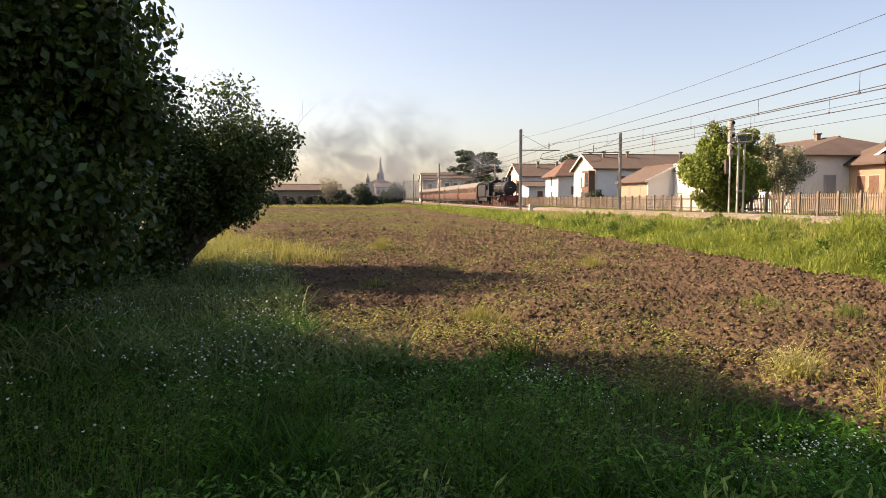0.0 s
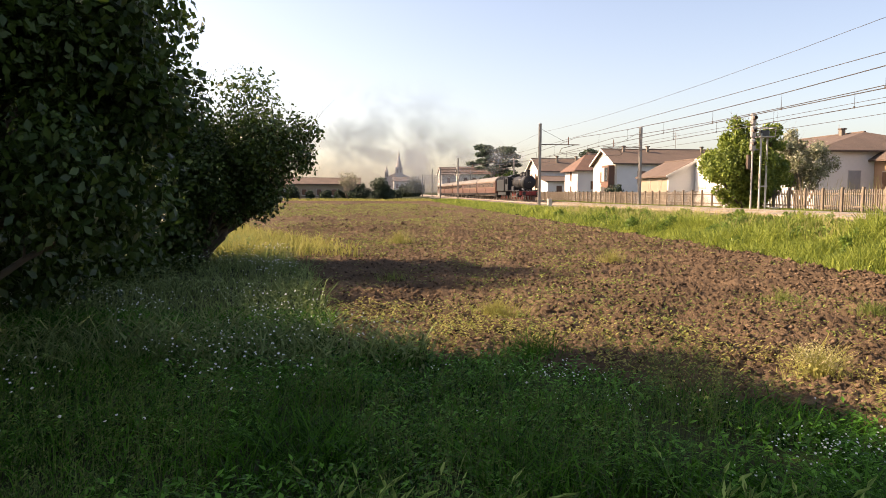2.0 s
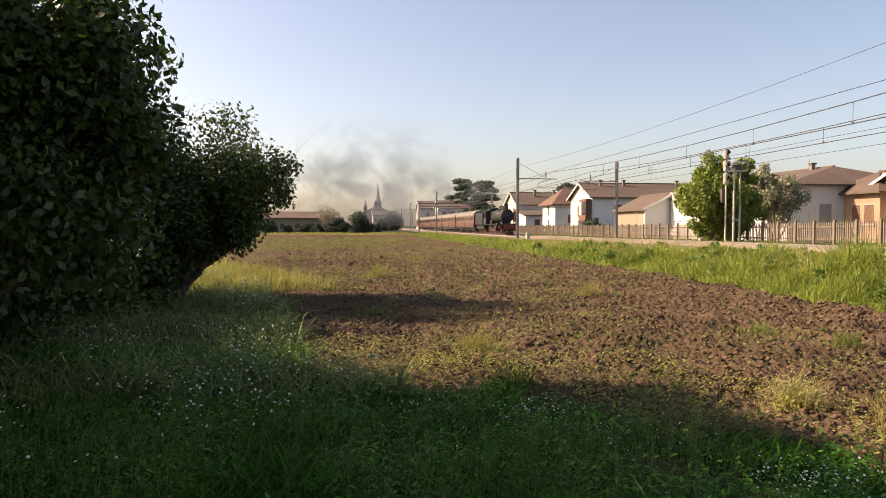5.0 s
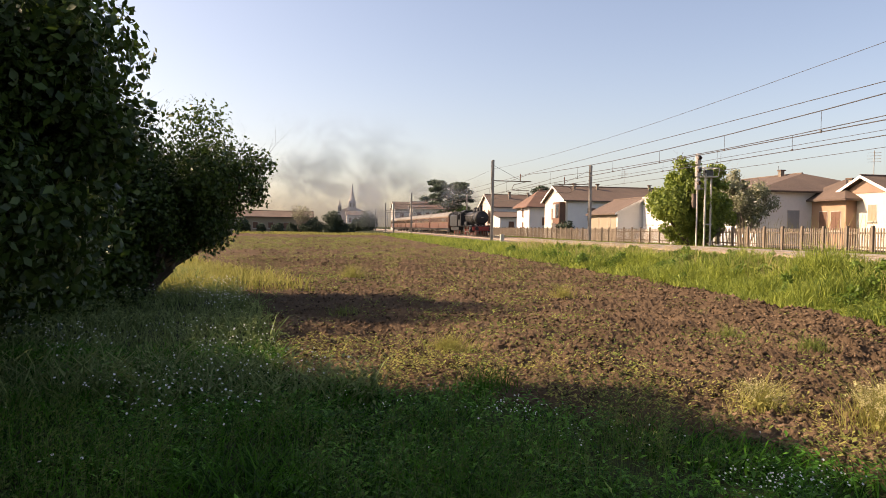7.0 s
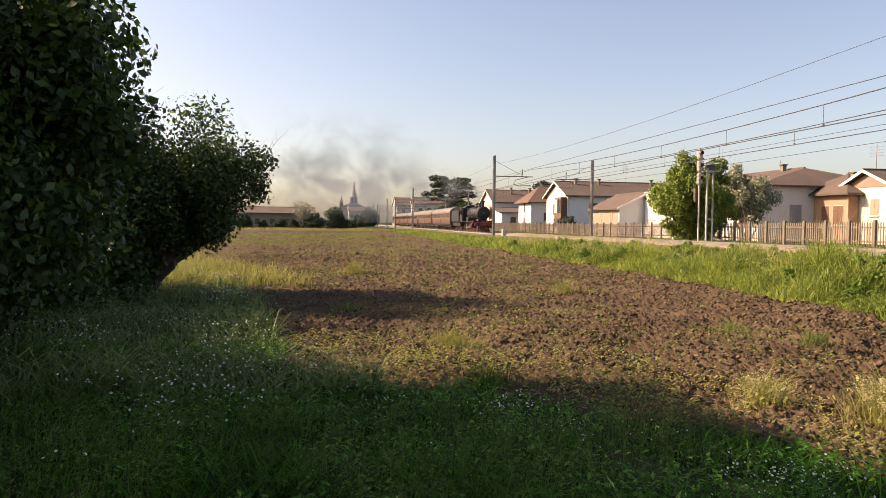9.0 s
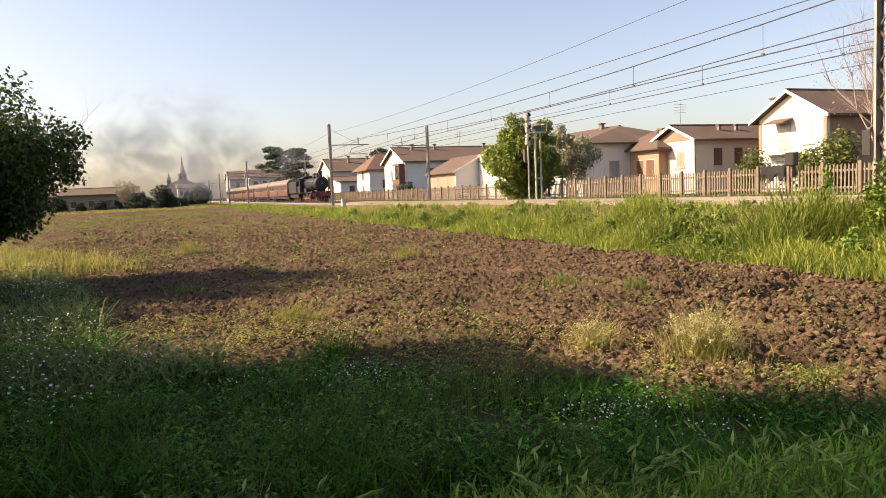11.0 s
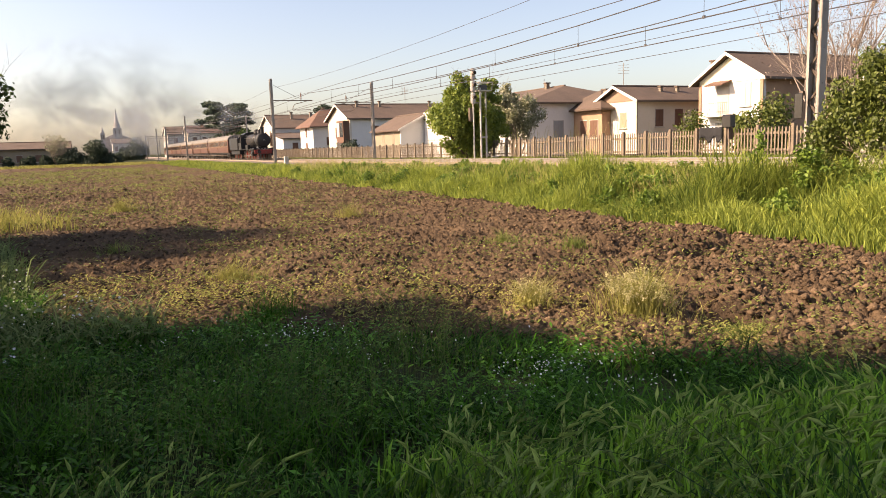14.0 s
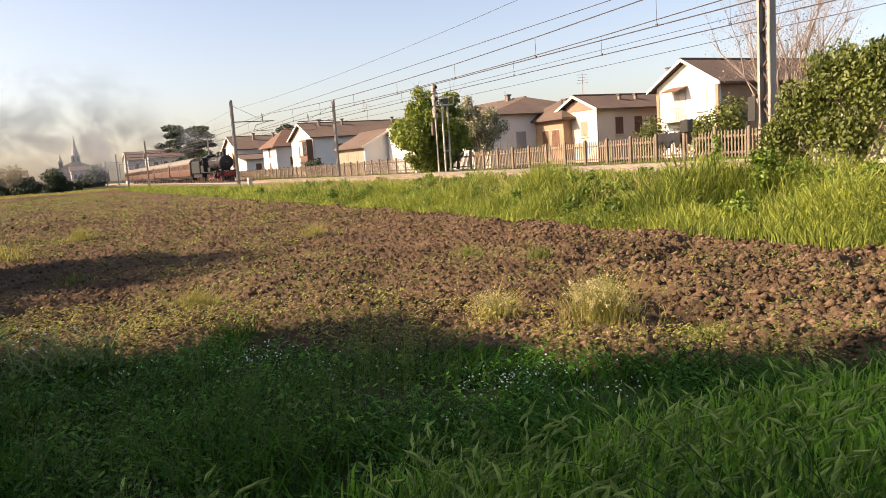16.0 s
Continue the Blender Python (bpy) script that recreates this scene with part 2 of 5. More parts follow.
def cells(x, y, s, seed):
    """Lumps packed side by side: each has its own height and falls off into a crevice at its rim."""
    x, y = np.asarray(x, float) / s + 700 + seed * 31.7, np.asarray(y, float) / s + 700 + seed * 12.9
    i, j = np.floor(x).astype(int), np.floor(y).astype(int)
    near, second, tall = np.full(x.shape, 9.0), np.full(x.shape, 9.0), np.zeros(x.shape)
    for a in (-1, 0, 1):
        for b in (-1, 0, 1):
            u, v = (i + a) % 256, (j + b) % 256
            d = np.hypot(i + a + LATTICE[u, v] - x, j + b + LATTICE[v, (u + 97) % 256] - y)
            closer = d < near
            second = np.where(closer, near, np.minimum(second, d))
            tall = np.where(closer, LATTICE[(u + 53) % 256, (v + 11) % 256], tall)
            near = np.where(closer, d, near)
    return np.clip((second - near) * 2.2, 0, 1) ** 0.6 * (0.25 + 0.75 * tall)


def ground_z(x, y, clods=True):
    x, y = np.asarray(x, float), np.asarray(y, float)
    z = 0.05 * (vnoise(x, y, 2.3, 1) - 0.5)
    if clods:
        f = in_field(x, y)
        lump = cells(x + 0.04 * vnoise(x, y, 0.07, 11), y + 0.04 * vnoise(x, y, 0.07, 12), 0.09, 3) * lerp(y, [9, 22], [1.0, 0.5])
        far = cells(x, y, 0.24, 5) * lerp(y, [10, 24], [0.0, 1.0])
        crumb = vnoise(x, y, 0.045, 5)
        c = 0.10 * (vnoise(x, y, 0.5, 2) - 0.5) + 0.085 * lump + 0.14 * far + 0.03 * crumb
        rough = lerp(x + 0.25 * (8 - y), [-2, 4.5, 6.2, 7.2], [0.8, 1.0, 1.1, 1.25])
        hollow = lerp(x + 0.35 * (6 - y), [4.6, 5.8], [0.0, 1.0]) * lerp(y, [7, 10], [1.0, 0.2]) * np.clip(vnoise(x, y, 0.42, 7) - 0.52, 0, 1) * 0.55
        z = z + np.where(f, c * rough - hollow, 0)
    bank = np.clip((x - 9.6) / 3.6, 0, 1)
    bank = bank * bank * (3 - 2 * bank)
    return z * (1 - bank) + bank * (z_track(y) - 0.22 + 0.25 * z)

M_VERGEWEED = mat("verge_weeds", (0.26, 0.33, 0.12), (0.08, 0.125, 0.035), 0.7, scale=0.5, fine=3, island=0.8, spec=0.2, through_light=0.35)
M_SEED = mat("pale_seed_heads", (0.13, 0.20, 0.04), (0.045, 0.08, 0.014), 0.7, island=0.8, through_light=0.4)
M_EAR = mat("barley_ears", (0.42, 0.56, 0.16), (0.13, 0.22, 0.045), 0.6, island=1.0, spec=0.2, through_light=0.45)
M_BROWNCLAD = mat("brown_gable_boards", (0.30, 0.20, 0.14), (0.2, 0.13, 0.09), 0.8, scale=1, fine=12)

# ---- ground ----


def build_ground():
    def steps(lo, hi, f):
        out = [lo]
        while out[-1] < hi:
            out.append(out[-1] + f(out[-1]))
        return out
    xs = [-3000, -1200, -500, -200, -90, -50, -30, -20] + steps(-14, -4, lambda v: 0.3) + steps(-3.7, 9.7, lambda v: 0.025) + steps(9.9, 14, lambda v: 0.35) + [16, 20, 30, 50, 90, 200, 500, 1200, 3000]
    ys = [-3000, -800, -200, -60, -20, -8, -4, -2, -1, 0, 0.8, 1.5] + steps(2.0, 130, lambda v: max(0.025, 0.0052 * v)) + [140, 160, 200, 300, 500, 900, 1600, 3000, 5000]
    xs, ys = np.array(xs), np.array(ys)
    gx, gy = np.meshgrid(xs, ys)
    z = ground_z(gx, gy)
    verts = np.stack([gx, gy, z], -1).reshape(-1, 3)
    nx, ny = len(xs), len(ys)
    k = (np.arange(ny - 1)[:, None] * nx + np.arange(nx - 1)[None]).ravel()
    faces = np.stack([k, k + 1, k + nx + 1, k + nx], 1)
    mid = verts[faces].mean(1)
    slots = np.where(in_field(mid[:, 0], mid[:, 1]), 0, 1)
    tagged(raw("ground", verts, faces, [M_SOIL, M_VERGE], slots=slots), "ploughed brown field with grassy verges", "ground", kind="structure")


build_ground()

# ---- railway ----
POLE_Y = [12.1, 69.6, 140.0, 205.0, 270.0, 335.0, 400.0]
NEAR_X, FAR_X = 19.4, 23.1


def build_ballast():
    ys = [-60, 0, 15, 35, 55, 75, 150, 400, 1200]
    prof = [(15.6, -0.35), (17.0, 0.0), (25.6, 0.0), (27.0, -0.35)]
    bm = bmesh.new()
    ring = [[bm.verts.new((x, y, z_track(y) + dz - 0.02)) for x, dz in prof] for y in ys]
    for a, b in zip(ring, ring[1:]):
        for i in range(3):
            bm.faces.new((a[i], a[i + 1], b[i + 1], b[i]))
    tagged(part("ballast_bed", bm, M_BALLAST), "pale grey stone railway ballast", "ballast", kind="structure")


build_ballast()


def build_track(cx, label):
    top = empty("railway_track", cx, 0, 0)
    for side in (-0.75, 0.75):
        for lo, hi, w0, w1, name, m in ((0.0, 0.135, 0.06, 0.03, "rail", M_RAIL), (0.13, 0.165, 0.036, 0.036, "rail_head", M_RAILTOP)):
            bm = bmesh.new()
            ring = []
            for y in (-60, 15, 75, 400):
                z = float(z_track(y))
                ring.append([bm.verts.new((side + u, y, z + v)) for u, v in ((-w0, lo), (w0, lo), (w1, hi), (-w1, hi))])
            for a, b in zip(ring, ring[1:]):
                for i in range(4):
                    bm.faces.new((a[i], a[(i + 1) % 4], b[(i + 1) % 4], b[i]))
            part(name, bm, m, top)
    me = None
    for k in range(110):
        y = 14 + 0.66 * k
        if me is None:
            ob = part("sleeper", boxed(-1.15, 1.15, -0.13, 0.13, -0.1, 0.03, bevel=0.015), M_CONCRETE, top)
            me = ob.data
        else:
            ob = new("sleeper", me)
            ob.parent = top
        ob.location = (0, y, float(z_track(y)))
    tagged(top, label, "railway track")


build_track(NEAR_X, "rusty steel rails on concrete sleepers in pale ballast")
build_track(FAR_X, "rusty steel rails on concrete sleepers beside the fence")


def build_pole(x, y, arm, height=8.0, detailed=True):
    """A lattice mast of two channels; arm: +1 reaches to larger x, -1 to smaller."""
    z = float(z_track(y)) - 0.15
    top = empty("catenary_pole", x, y, z)
    w = 0.34
    for side in (-1, 1):
        bm = bmesh.new()
        box(bm, -0.11, 0.11, side * w / 2 - 0.012, side * w / 2 + 0.012, 0, height)
        for e in (-0.11, 0.11):
            box(bm, e - 0.008, e + 0.008, min(side * w / 2, side * w / 2 - side * 0.06), max(side * w / 2, side * w / 2 - side * 0.06), 0, height)
        part("channel", bm, M_GALV, top)
    n = int(height / 0.42)
    lace = bmesh.new()
    for i in range(n):
        za, zb = 0.2 + i * 0.42, 0.2 + (i + 1) * 0.42
        s = 1 if i % 2 else -1
        if y < 20:
            part("lacing_bar", tubed((0, -s * w / 2, za), (0, s * w / 2, min(zb, height)), 0.03, n=5), M_DARKSTEEL, top)
        else:
            tube(lace, (0, -s * w / 2, za), (0, s * w / 2, min(zb, height)), 0.03, n=5)
    if y < 20:
        lace.free()
    else:
        tagged(part("lacing", lace, M_DARKSTEEL, top), kind="stuff")
    part("footing", boxed(-0.35, 0.35, -0.35, 0.35, -0.6, 0.12, bevel=0.03), M_PALE, top)
    reach = 3.9 * arm
    za = 6.05
    part("crossarm", tubed((0, 0, za), (reach, 0, za), 0.045, n=8), M_DARKSTEEL, top)
    part("stay_wire", tubed((0, 0, 7.6), (reach * 0.72, 0, za + 0.1), 0.015, n=5), M_WIRE, top)
    bm = bmesh.new()
    xi = reach * 0.72
    tube(bm, (xi, 0, za), (xi, 0, za + 0.75), 0.035, n=8)
    for i in range(4):
        tube(bm, (xi, 0, za + 0.2 + i * 0.12), (xi, 0, za + 0.26 + i * 0.12), 0.08, 0.06, n=8)
    part("insulator", bm, M_BROWNWOOD, top)
    bm = bmesh.new()
    pts = [(reach * 0.9, 0, za), (reach * 0.55, 0, za - 0.35), (reach * 0.5, 0, za - 0.75), (reach * 0.62, 0, za - 0.9), (reach * 0.95, 0, za - 0.85)]
    for a, b in zip(pts, pts[1:]):
        tube(bm, a, b, 0.028, n=6)
    part("registration_arm", bm, M_DARKSTEEL, top)
    bm = boxed(-0.09, 0.09, -0.2, 0.2, height, height + 0.05)
    part("cap", bm, M_GALV, top)
    tagged(top, "grey steel lattice pole holding the overhead line", "catenary pole", "catenary poles")
    return top


for y in POLE_Y:
    build_pole(15.8, y, 1)
for y in POLE_Y[1:]:
    build_pole(26.7, y + 2.4 * (y == 69.6), -1)


def build_gantry(y):
    """A truss beam over both tracks, carried by two masts."""
    z = float(z_track(y)) - 0.15
    top = empty("line_gantry", 0, y, z)
    for x in (15.2, 27.4):
        part("mast", boxed(x - 0.16, x + 0.16, -0.16, 0.16, 0, 7.2), M_GALV, top)
    for zz in (6.1, 6.8):
        part("chord", boxed(15.36, 27.24, -0.06, 0.06, zz - 0.06, zz + 0.06), M_DARKSTEEL, top)
    for k in range(14):
        x = 15.5 + 0.83 * k
        part("diagonal", tubed((x, 0, 6.1 if k % 2 else 6.8), (x + 0.83, 0, 6.8 if k % 2 else 6.1), 0.04, n=5), M_DARKSTEEL, top)
    tagged(top, "grey steel gantry spanning both railway tracks", "gantry", "line gantries")


for y in (172.0, 238.0):
    build_gantry(y)


def wire(name, pts, r, label):
    bm = bmesh.new()
    ring = [[bm.verts.new((p[0] + r * math.cos(t), p[1], p[2] + r * math.sin(t))) for t in (0.3, 1.557, 2.813, 4.07, 5.327)] for p in pts]
    for a, b in zip(ring, ring[1:]):
        for i in range(5):
            bm.faces.new((a[i], a[(i + 1) % 5], b[(i + 1) % 5], b[i]))
    return bm


def build_overhead(cx, dz, hang, sink, label):
    top = empty("overhead_line", cx, 0, 0)
    ys = [-48.0] + POLE_Y
    low, high = [], []
    for a, b in zip(ys, ys[1:]):
        for i in range(8):
            u = i / 8
            y = a + (b - a) * u
            z0 = 0.60 + dz
            sag = 4 * u * (1 - u)
            low.append((0, y, z0 + 5.05))
            high.append((0, y, hang - sink * sag))
            if b < 150 and i:
                part("dropper", tubed(low[-1], high[-1], 0.011, n=4, caps=False), M_WIRE, top)
                part("clamp", boxed(-0.025, 0.025, y - 0.05, y + 0.05, z0 + 5.02, z0 + 5.12), M_WIRE, top)
    part("contact_wire", wire("w", low, 0.022, ""), M_WIRE, top)
    part("messenger_wire", wire("w", high, 0.022, ""), M_WIRE, top)
    tagged(top, label, "overhead line")


build_overhead(NEAR_X, 0.0, 6.95, 0.6, "dark contact and messenger wires over the near track")
build_overhead(FAR_X, 0.12, 6.95, 0.45, "dark contact and messenger wires over the far track")


def build_feeder(x, z, r, label, sink=0.5):
    pts = []
    ys = [-48.0] + POLE_Y
    for a, b in zip(ys, ys[1:]):
        for i in range(8):
            u = i / 8
            pts.append((x, a + (b - a) * u, z - sink * 4 * u * (1 - u)))
    tagged(part("feeder_wire", wire("w", pts, r, ""), M_WIRE), label, "wire")


build_feeder(15.9, 7.4, 0.009, "thin feeder wire strung along the pole tops")
build_feeder(19.55, 7.06, 0.016, "thin wire strung above the near overhead line", 0.0)
build_feeder(23.3, 6.08, 0.012, "thin wire strung beside the far overhead line", 0.05)
build_feeder(26.5, 5.9, 0.014, "thin wire strung along the far poles", 0.1)


def build_signal():
    x, y = 26.2, 47.6
    z = float(z_track(y)) - 0.1
    top = empty("railway_signal", x, y, z)
    for dx, dy in ((-0.22, -0.18), (0.42, 0.18)):
        part("post", tubed((dx, dy, 0), (dx, dy, 5.3), 0.07, n=10), M_PALE, top)
    part("cross_tie", boxed(-0.22, 0.42, -0.05, 0.05, 1.7, 1.8), M_PALE, top)
    for i in range(16):
        zz = 0.45 + i * 0.3
        part("ladder_rung", tubed((0.2, -0.02, zz), (0.42, 0.18, zz), 0.014, n=6), M_GALV, top)
    cage = part("cage_floor", boxed(-0.4, 0.62, -0.4, 0.4, 5.05, 5.13), M_PALE, top)
    for a, b in (((-0.46, -0.42), (0.68, -0.42)), ((-0.46, 0.42), (0.68, 0.42)), ((-0.46, -0.42), (-0.46, 0.42)), ((0.68, -0.42), (0.68, 0.42))):
        part("cage_rail", tubed((*a, 5.68), (*b, 5.68), 0.035, n=6), M_PALE, cage)
        part("cage_post", tubed((a[0] * 0.9, a[1], 5.1), (*a, 5.68), 0.03, n=6), M_PALE, cage)
    part("equipment_box", boxed(-0.2, 0.42, -0.1, 0.25, 5.13, 5.55, bevel=0.03), M_LAMP, cage)
    for zz in (4.55, 5.42, 6.28):
        bm = boxed(-0.92, -0.52, -0.14, 0.1, zz - 0.42, zz + 0.42, bevel=0.1)
        head = part("signal_head", bm, M_GREYWALL, top, "long grey signal head")
        part("lens", tubed((-0.72, -0.2, zz + 0.05), (-0.72, -0.14, zz + 0.05), 0.1, n=14), M_LAMP, head)
        part("hood", tubed((-0.72, -0.36, zz + 0.08), (-0.72, -0.14, zz + 0.05), 0.13, n=14, caps=False), M_DARKSTEEL, head)
    part("bracket", boxed(-0.72, -0.22, 0.1, 0.16, 4.2, 4.3), M_GALV, top)
    part("mast", tubed((-0.62, 0.17, 0), (-0.62, 0.17, 6.5), 0.06, n=10), M_PALE, top)
    part("relay_box", boxed(-0.9, -0.6, 0.22, 0.5, 2.9, 3.9, bevel=0.03), M_DARKSTEEL, top)
    part("foot_block", boxed(0.8, 1.25, -0.2, 0.25, 0.0, 0.35, bevel=0.03), M_PALE, top)
    tagged(top, "grey railway signal mast with platform and three heads", "railway signal")


build_signal()


def marker(x, y, h, w=0.18):
    z = float(z_track(y)) - 0.3
    top = empty("track_marker", x, y, z)
    part("post", boxed(-w, w, -w, w, 0, h, bevel=0.03), M_PALE, top)
    part("cap", boxed(-w * 1.08, w * 1.08, -w * 1.08, w * 1.08, h, h + 0.05, bevel=0.02), M_PALE, top)
    tagged(top, "short pale concrete marker post by the track", "marker post", "marker posts")


marker(16.1, 66.5, 0.95)
marker(25.9, 52.0, 0.6, 0.14)


def build_fence():
    x = 28.0
    top = empty("concrete_fence", x, 0, 0)
    lo, hi = 13.0, 78.0
    post = slat = rail = None
    far_bm = bmesh.new()

    def put(name, me, y, z):
        ob = new(name, me)
        ob.parent, ob.location = top, (0, y, z)

    def slat_bm(bm, m=None):
        out = [(-0.036, 0.1), (0.036, 0.1), (0.036, 1.33), (0.0, 1.39), (-0.036, 1.33)]
        n0 = len(bm.verts)
        poly_prism(bm, out, "x", -0.014, 0.014)
        bm.verts.ensure_lookup_table()
        if m is not None:
            bmesh.ops.transform(bm, matrix=m, verts=bm.verts[n0:])
        return bm
    n_slat = 0
    y = lo
    while y < 215:
        z = float(z_track(y)) + 0.02
        near = n_slat < 300
        bay = 1.9
        if near:
            if post is None:
                ob = part("post", boxed(-0.08, 0.08, -0.08, 0.08, -0.3, 1.5, bevel=0.02), M_FENCE, top)
                ob.location = (0, y, z)
                post = ob.data
                ob = part("rail", boxed(0.02, 0.08, 0.08, bay - 0.08, 0.3, 0.4), M_FENCE, top)
                ob.location = (0, y, z)
                rail = ob.data
            else:
                put("post", post, y, z)
                put("rail", rail, y, z)
            put("rail", rail, y, z + 0.75)
        else:
            box(far_bm, -0.08, 0.08, y - 0.08, y + 0.08, z - 0.3, z + 1.5)
            box(far_bm, 0.02, 0.08, y, y + bay, z + 0.3, z + 0.4)
            box(far_bm, 0.02, 0.08, y, y + bay, z + 1.05, z + 1.15)
        for i in range(9):
            yy = y + 0.19 * (i + 1)
            if near:
                if slat is None:
                    ob = part("slat", slat_bm(bmesh.new()), M_FENCE, top)
                    ob.location = (0, yy, z)
                    slat = ob.data
                else:
                    put("slat", slat, yy, z)
                n_slat += 1
            else:
                box(far_bm, -0.014, 0.014, yy - 0.036, yy + 0.036, z + 0.1, z + 1.38)
        y += bay
    tagged(part("far_slats", far_bm, M_FENCE, top), kind="stuff")
    tagged(top, "long weathered concrete picket fence along the railway", "fence")


build_fence()

# ---- houses ----


def window(top, face, u, z, w, h, d, shutter=M_BROWNWOOD, open_shutters=False, kind="window"):
    """A window on a wall at depth d: face 'w' looks to smaller x (u is y), 's' to smaller y and 'n' to larger y (u is x)."""
    def place(a0, a1, z0, z1, o0, o1):
        if face == "n":
            return boxed(a0, a1, d + o0, d + o1, z0, z1)
        if face == "w":
            return boxed(d - o1, d - o0, a0, a1, z0, z1)
        return boxed(a0, a1, d - o1, d - o0, z0, z1)
    bm = place(u - w / 2 - 0.05, u + w / 2 + 0.05, z - 0.05, z + h + 0.05, -0.05, 0.03)
    win = part(kind, bm, M_GREYWALL, top)
    part("pane", place(u - w / 2, u + w / 2, z, z + h, 0.03, 0.045), shutter, win)
    part("frame", place(u - 0.025, u + 0.025, z, z + h, 0.045, 0.06), shutter, win)
    part("sill", place(u - w / 2 - 0.12, u + w / 2 + 0.12, z - 0.14, z - 0.07, -0.02, 0.14), M_PALE, win)
    if open_shutters:
        for s in (-1, 1):
            c = u + s * (w / 2 + w / 4 + 0.06)
            part("shutter", place(c - w / 4, c + w / 4, z, z + h, 0.02, 0.07), shutter, win)


def chimney(top, x, y, z0, z1, s=0.22, m=None):
    c = part("chimney", boxed(x - s, x + s, y - s, y + s, z0, z1, bevel=0.02), m or M_CONCRETE, top)
    part("cowl", boxed(x - s - 0.08, x + s + 0.08, y - s - 0.08, y + s + 0.08, z1, z1 + 0.12), M_ROOF, c)


def house(label, x0, x1, y0, y1, z0, eave, ridge, wall, roof=None, over=0.5, hip_w=0.0, hip_e=0.0, side=None, gable_trim=True, peak=0.5):
    """A house whose ridge runs along x, with its gable (or hip) towards the railway; returns its Empty. World places."""
    roof = roof or M_ROOF
    top = empty("house", 0, 0, 0)
    bm = bmesh.new()
    ym = y0 + (y1 - y0) * peak
    t = 0.25
    if hip_w == 0:
        poly_prism(bm, [(y0, z0), (y1, z0), (y1, eave), (ym, ridge - 0.12), (y0, eave)], "x", x0, x0 + t)
    else:
        box(bm, x0, x0 + t, y0, y1, z0, eave)
    part("gable_wall", bm, wall, top)
    part("side_wall", boxed(x0 + t, x1, y0, y0 + t, z0, eave), side or wall, top)
    part("side_wall", boxed(x0 + t, x1, y1 - t, y1, z0, eave), side or wall, top)
    bm = bmesh.new()
    if hip_e == 0:
        poly_prism(bm, [(y0 + t, z0), (y1 - t, z0), (y1 - t, eave), (ym, ridge - 0.3), (y0 + t, eave)], "x", x1 - t, x1 - 0.003)
    else:
        box(bm, x1 - t, x1 - 0.003, y0 + t, y1 - t, z0, eave)
    part("back_wall", bm, wall, top)
    sl_a, sl_b = (ridge - eave) / (ym - y0), (ridge - eave) / (y1 - ym)
    zl_a, zl_b = eave - over * sl_a, eave - over * sl_b
    wx0, wx1 = x0 - over, x1 + over
    th = 0.16
    bm = bmesh.new()
    a = (wx0 + hip_w, ym, ridge)
    b = (wx1 - hip_e, ym, ridge)
    c = [(wx0, y0 - over, zl_a), (wx1, y0 - over, zl_a), (wx1, y1 + over, zl_b), (wx0, y1 + over, zl_b)]
    lay = []
    for dz in (0, th):
        lay.append([bm.verts.new((p[0], p[1], p[2] + dz)) for p in (*c, a, b)])
    for k, L in enumerate(lay):
        fs = [(0, 1, 5, 4), (2, 3, 4, 5), (3, 0, 4), (1, 2, 5)]
        for f in fs:
            if (len(f) == 3) and ((f[0] == 3 and not hip_w) or (f[0] == 1 and not hip_e)):
                continue
            bm.faces.new([L[i] for i in f])
    lo_, hi_ = lay
    edges = [(0, 1), (2, 3)]
    edges += [(3, 0)] if hip_w else [(3, 4), (4, 0)]
    edges += [(1, 2)] if hip_e else [(1, 5), (5, 2)]
    for i, j in edges:
        bm.faces.new((lo_[i], lo_[j], hi_[j], hi_[i]))
    rf = part("roof", bm, roof, top)
    if gable_trim and not hip_w:
        for q in (c[0], c[3]):
            m = bmesh.new()
            v = [(q[0] - 0.03, q[1], q[2] - 0.06), (q[0] - 0.03, q[1], q[2] + 0.18), (q[0] - 0.03, ym, ridge + 0.18), (q[0] - 0.03, ym, ridge - 0.06)]
            w = [(p[0] + 0.06, p[1], p[2]) for p in v]
            vs, ws = [m.verts.new(p) for p in v], [m.verts.new(p) for p in w]
            m.faces.new(vs), m.faces.new(ws)
            for i in range(4):
                m.faces.new((vs[i], vs[(i + 1) % 4], ws[(i + 1) % 4], ws[i]))
            part("bargeboard", m, M_TRIM, rf)
    part("gutter", boxed(wx0, wx1, y0 - over - 0.09, y0 - over + 0.02, zl_a - 0.02, zl_a + 0.1), M_DARKSTEEL, rf)
    m = tubed((a[0], ym, ridge + th), (b[0], ym, ridge + th), 0.11, n=8)
    part("ridge_tiles", m, roof, rf)
    tagged(top, label, "house")
    return top


def antenna(top, x, y, z0, z1):
    bm = tubed((x, y, z0), (x, y, z1), 0.03, n=6)
    for i in range(4):
        zz = z1 - 0.2 - 0.25 * i
        tube(bm, (x - 0.4, y + 0.3, zz), (x + 0.4, y - 0.3, zz), 0.018, n=5)
    part("aerial", bm, M_GALV, top)


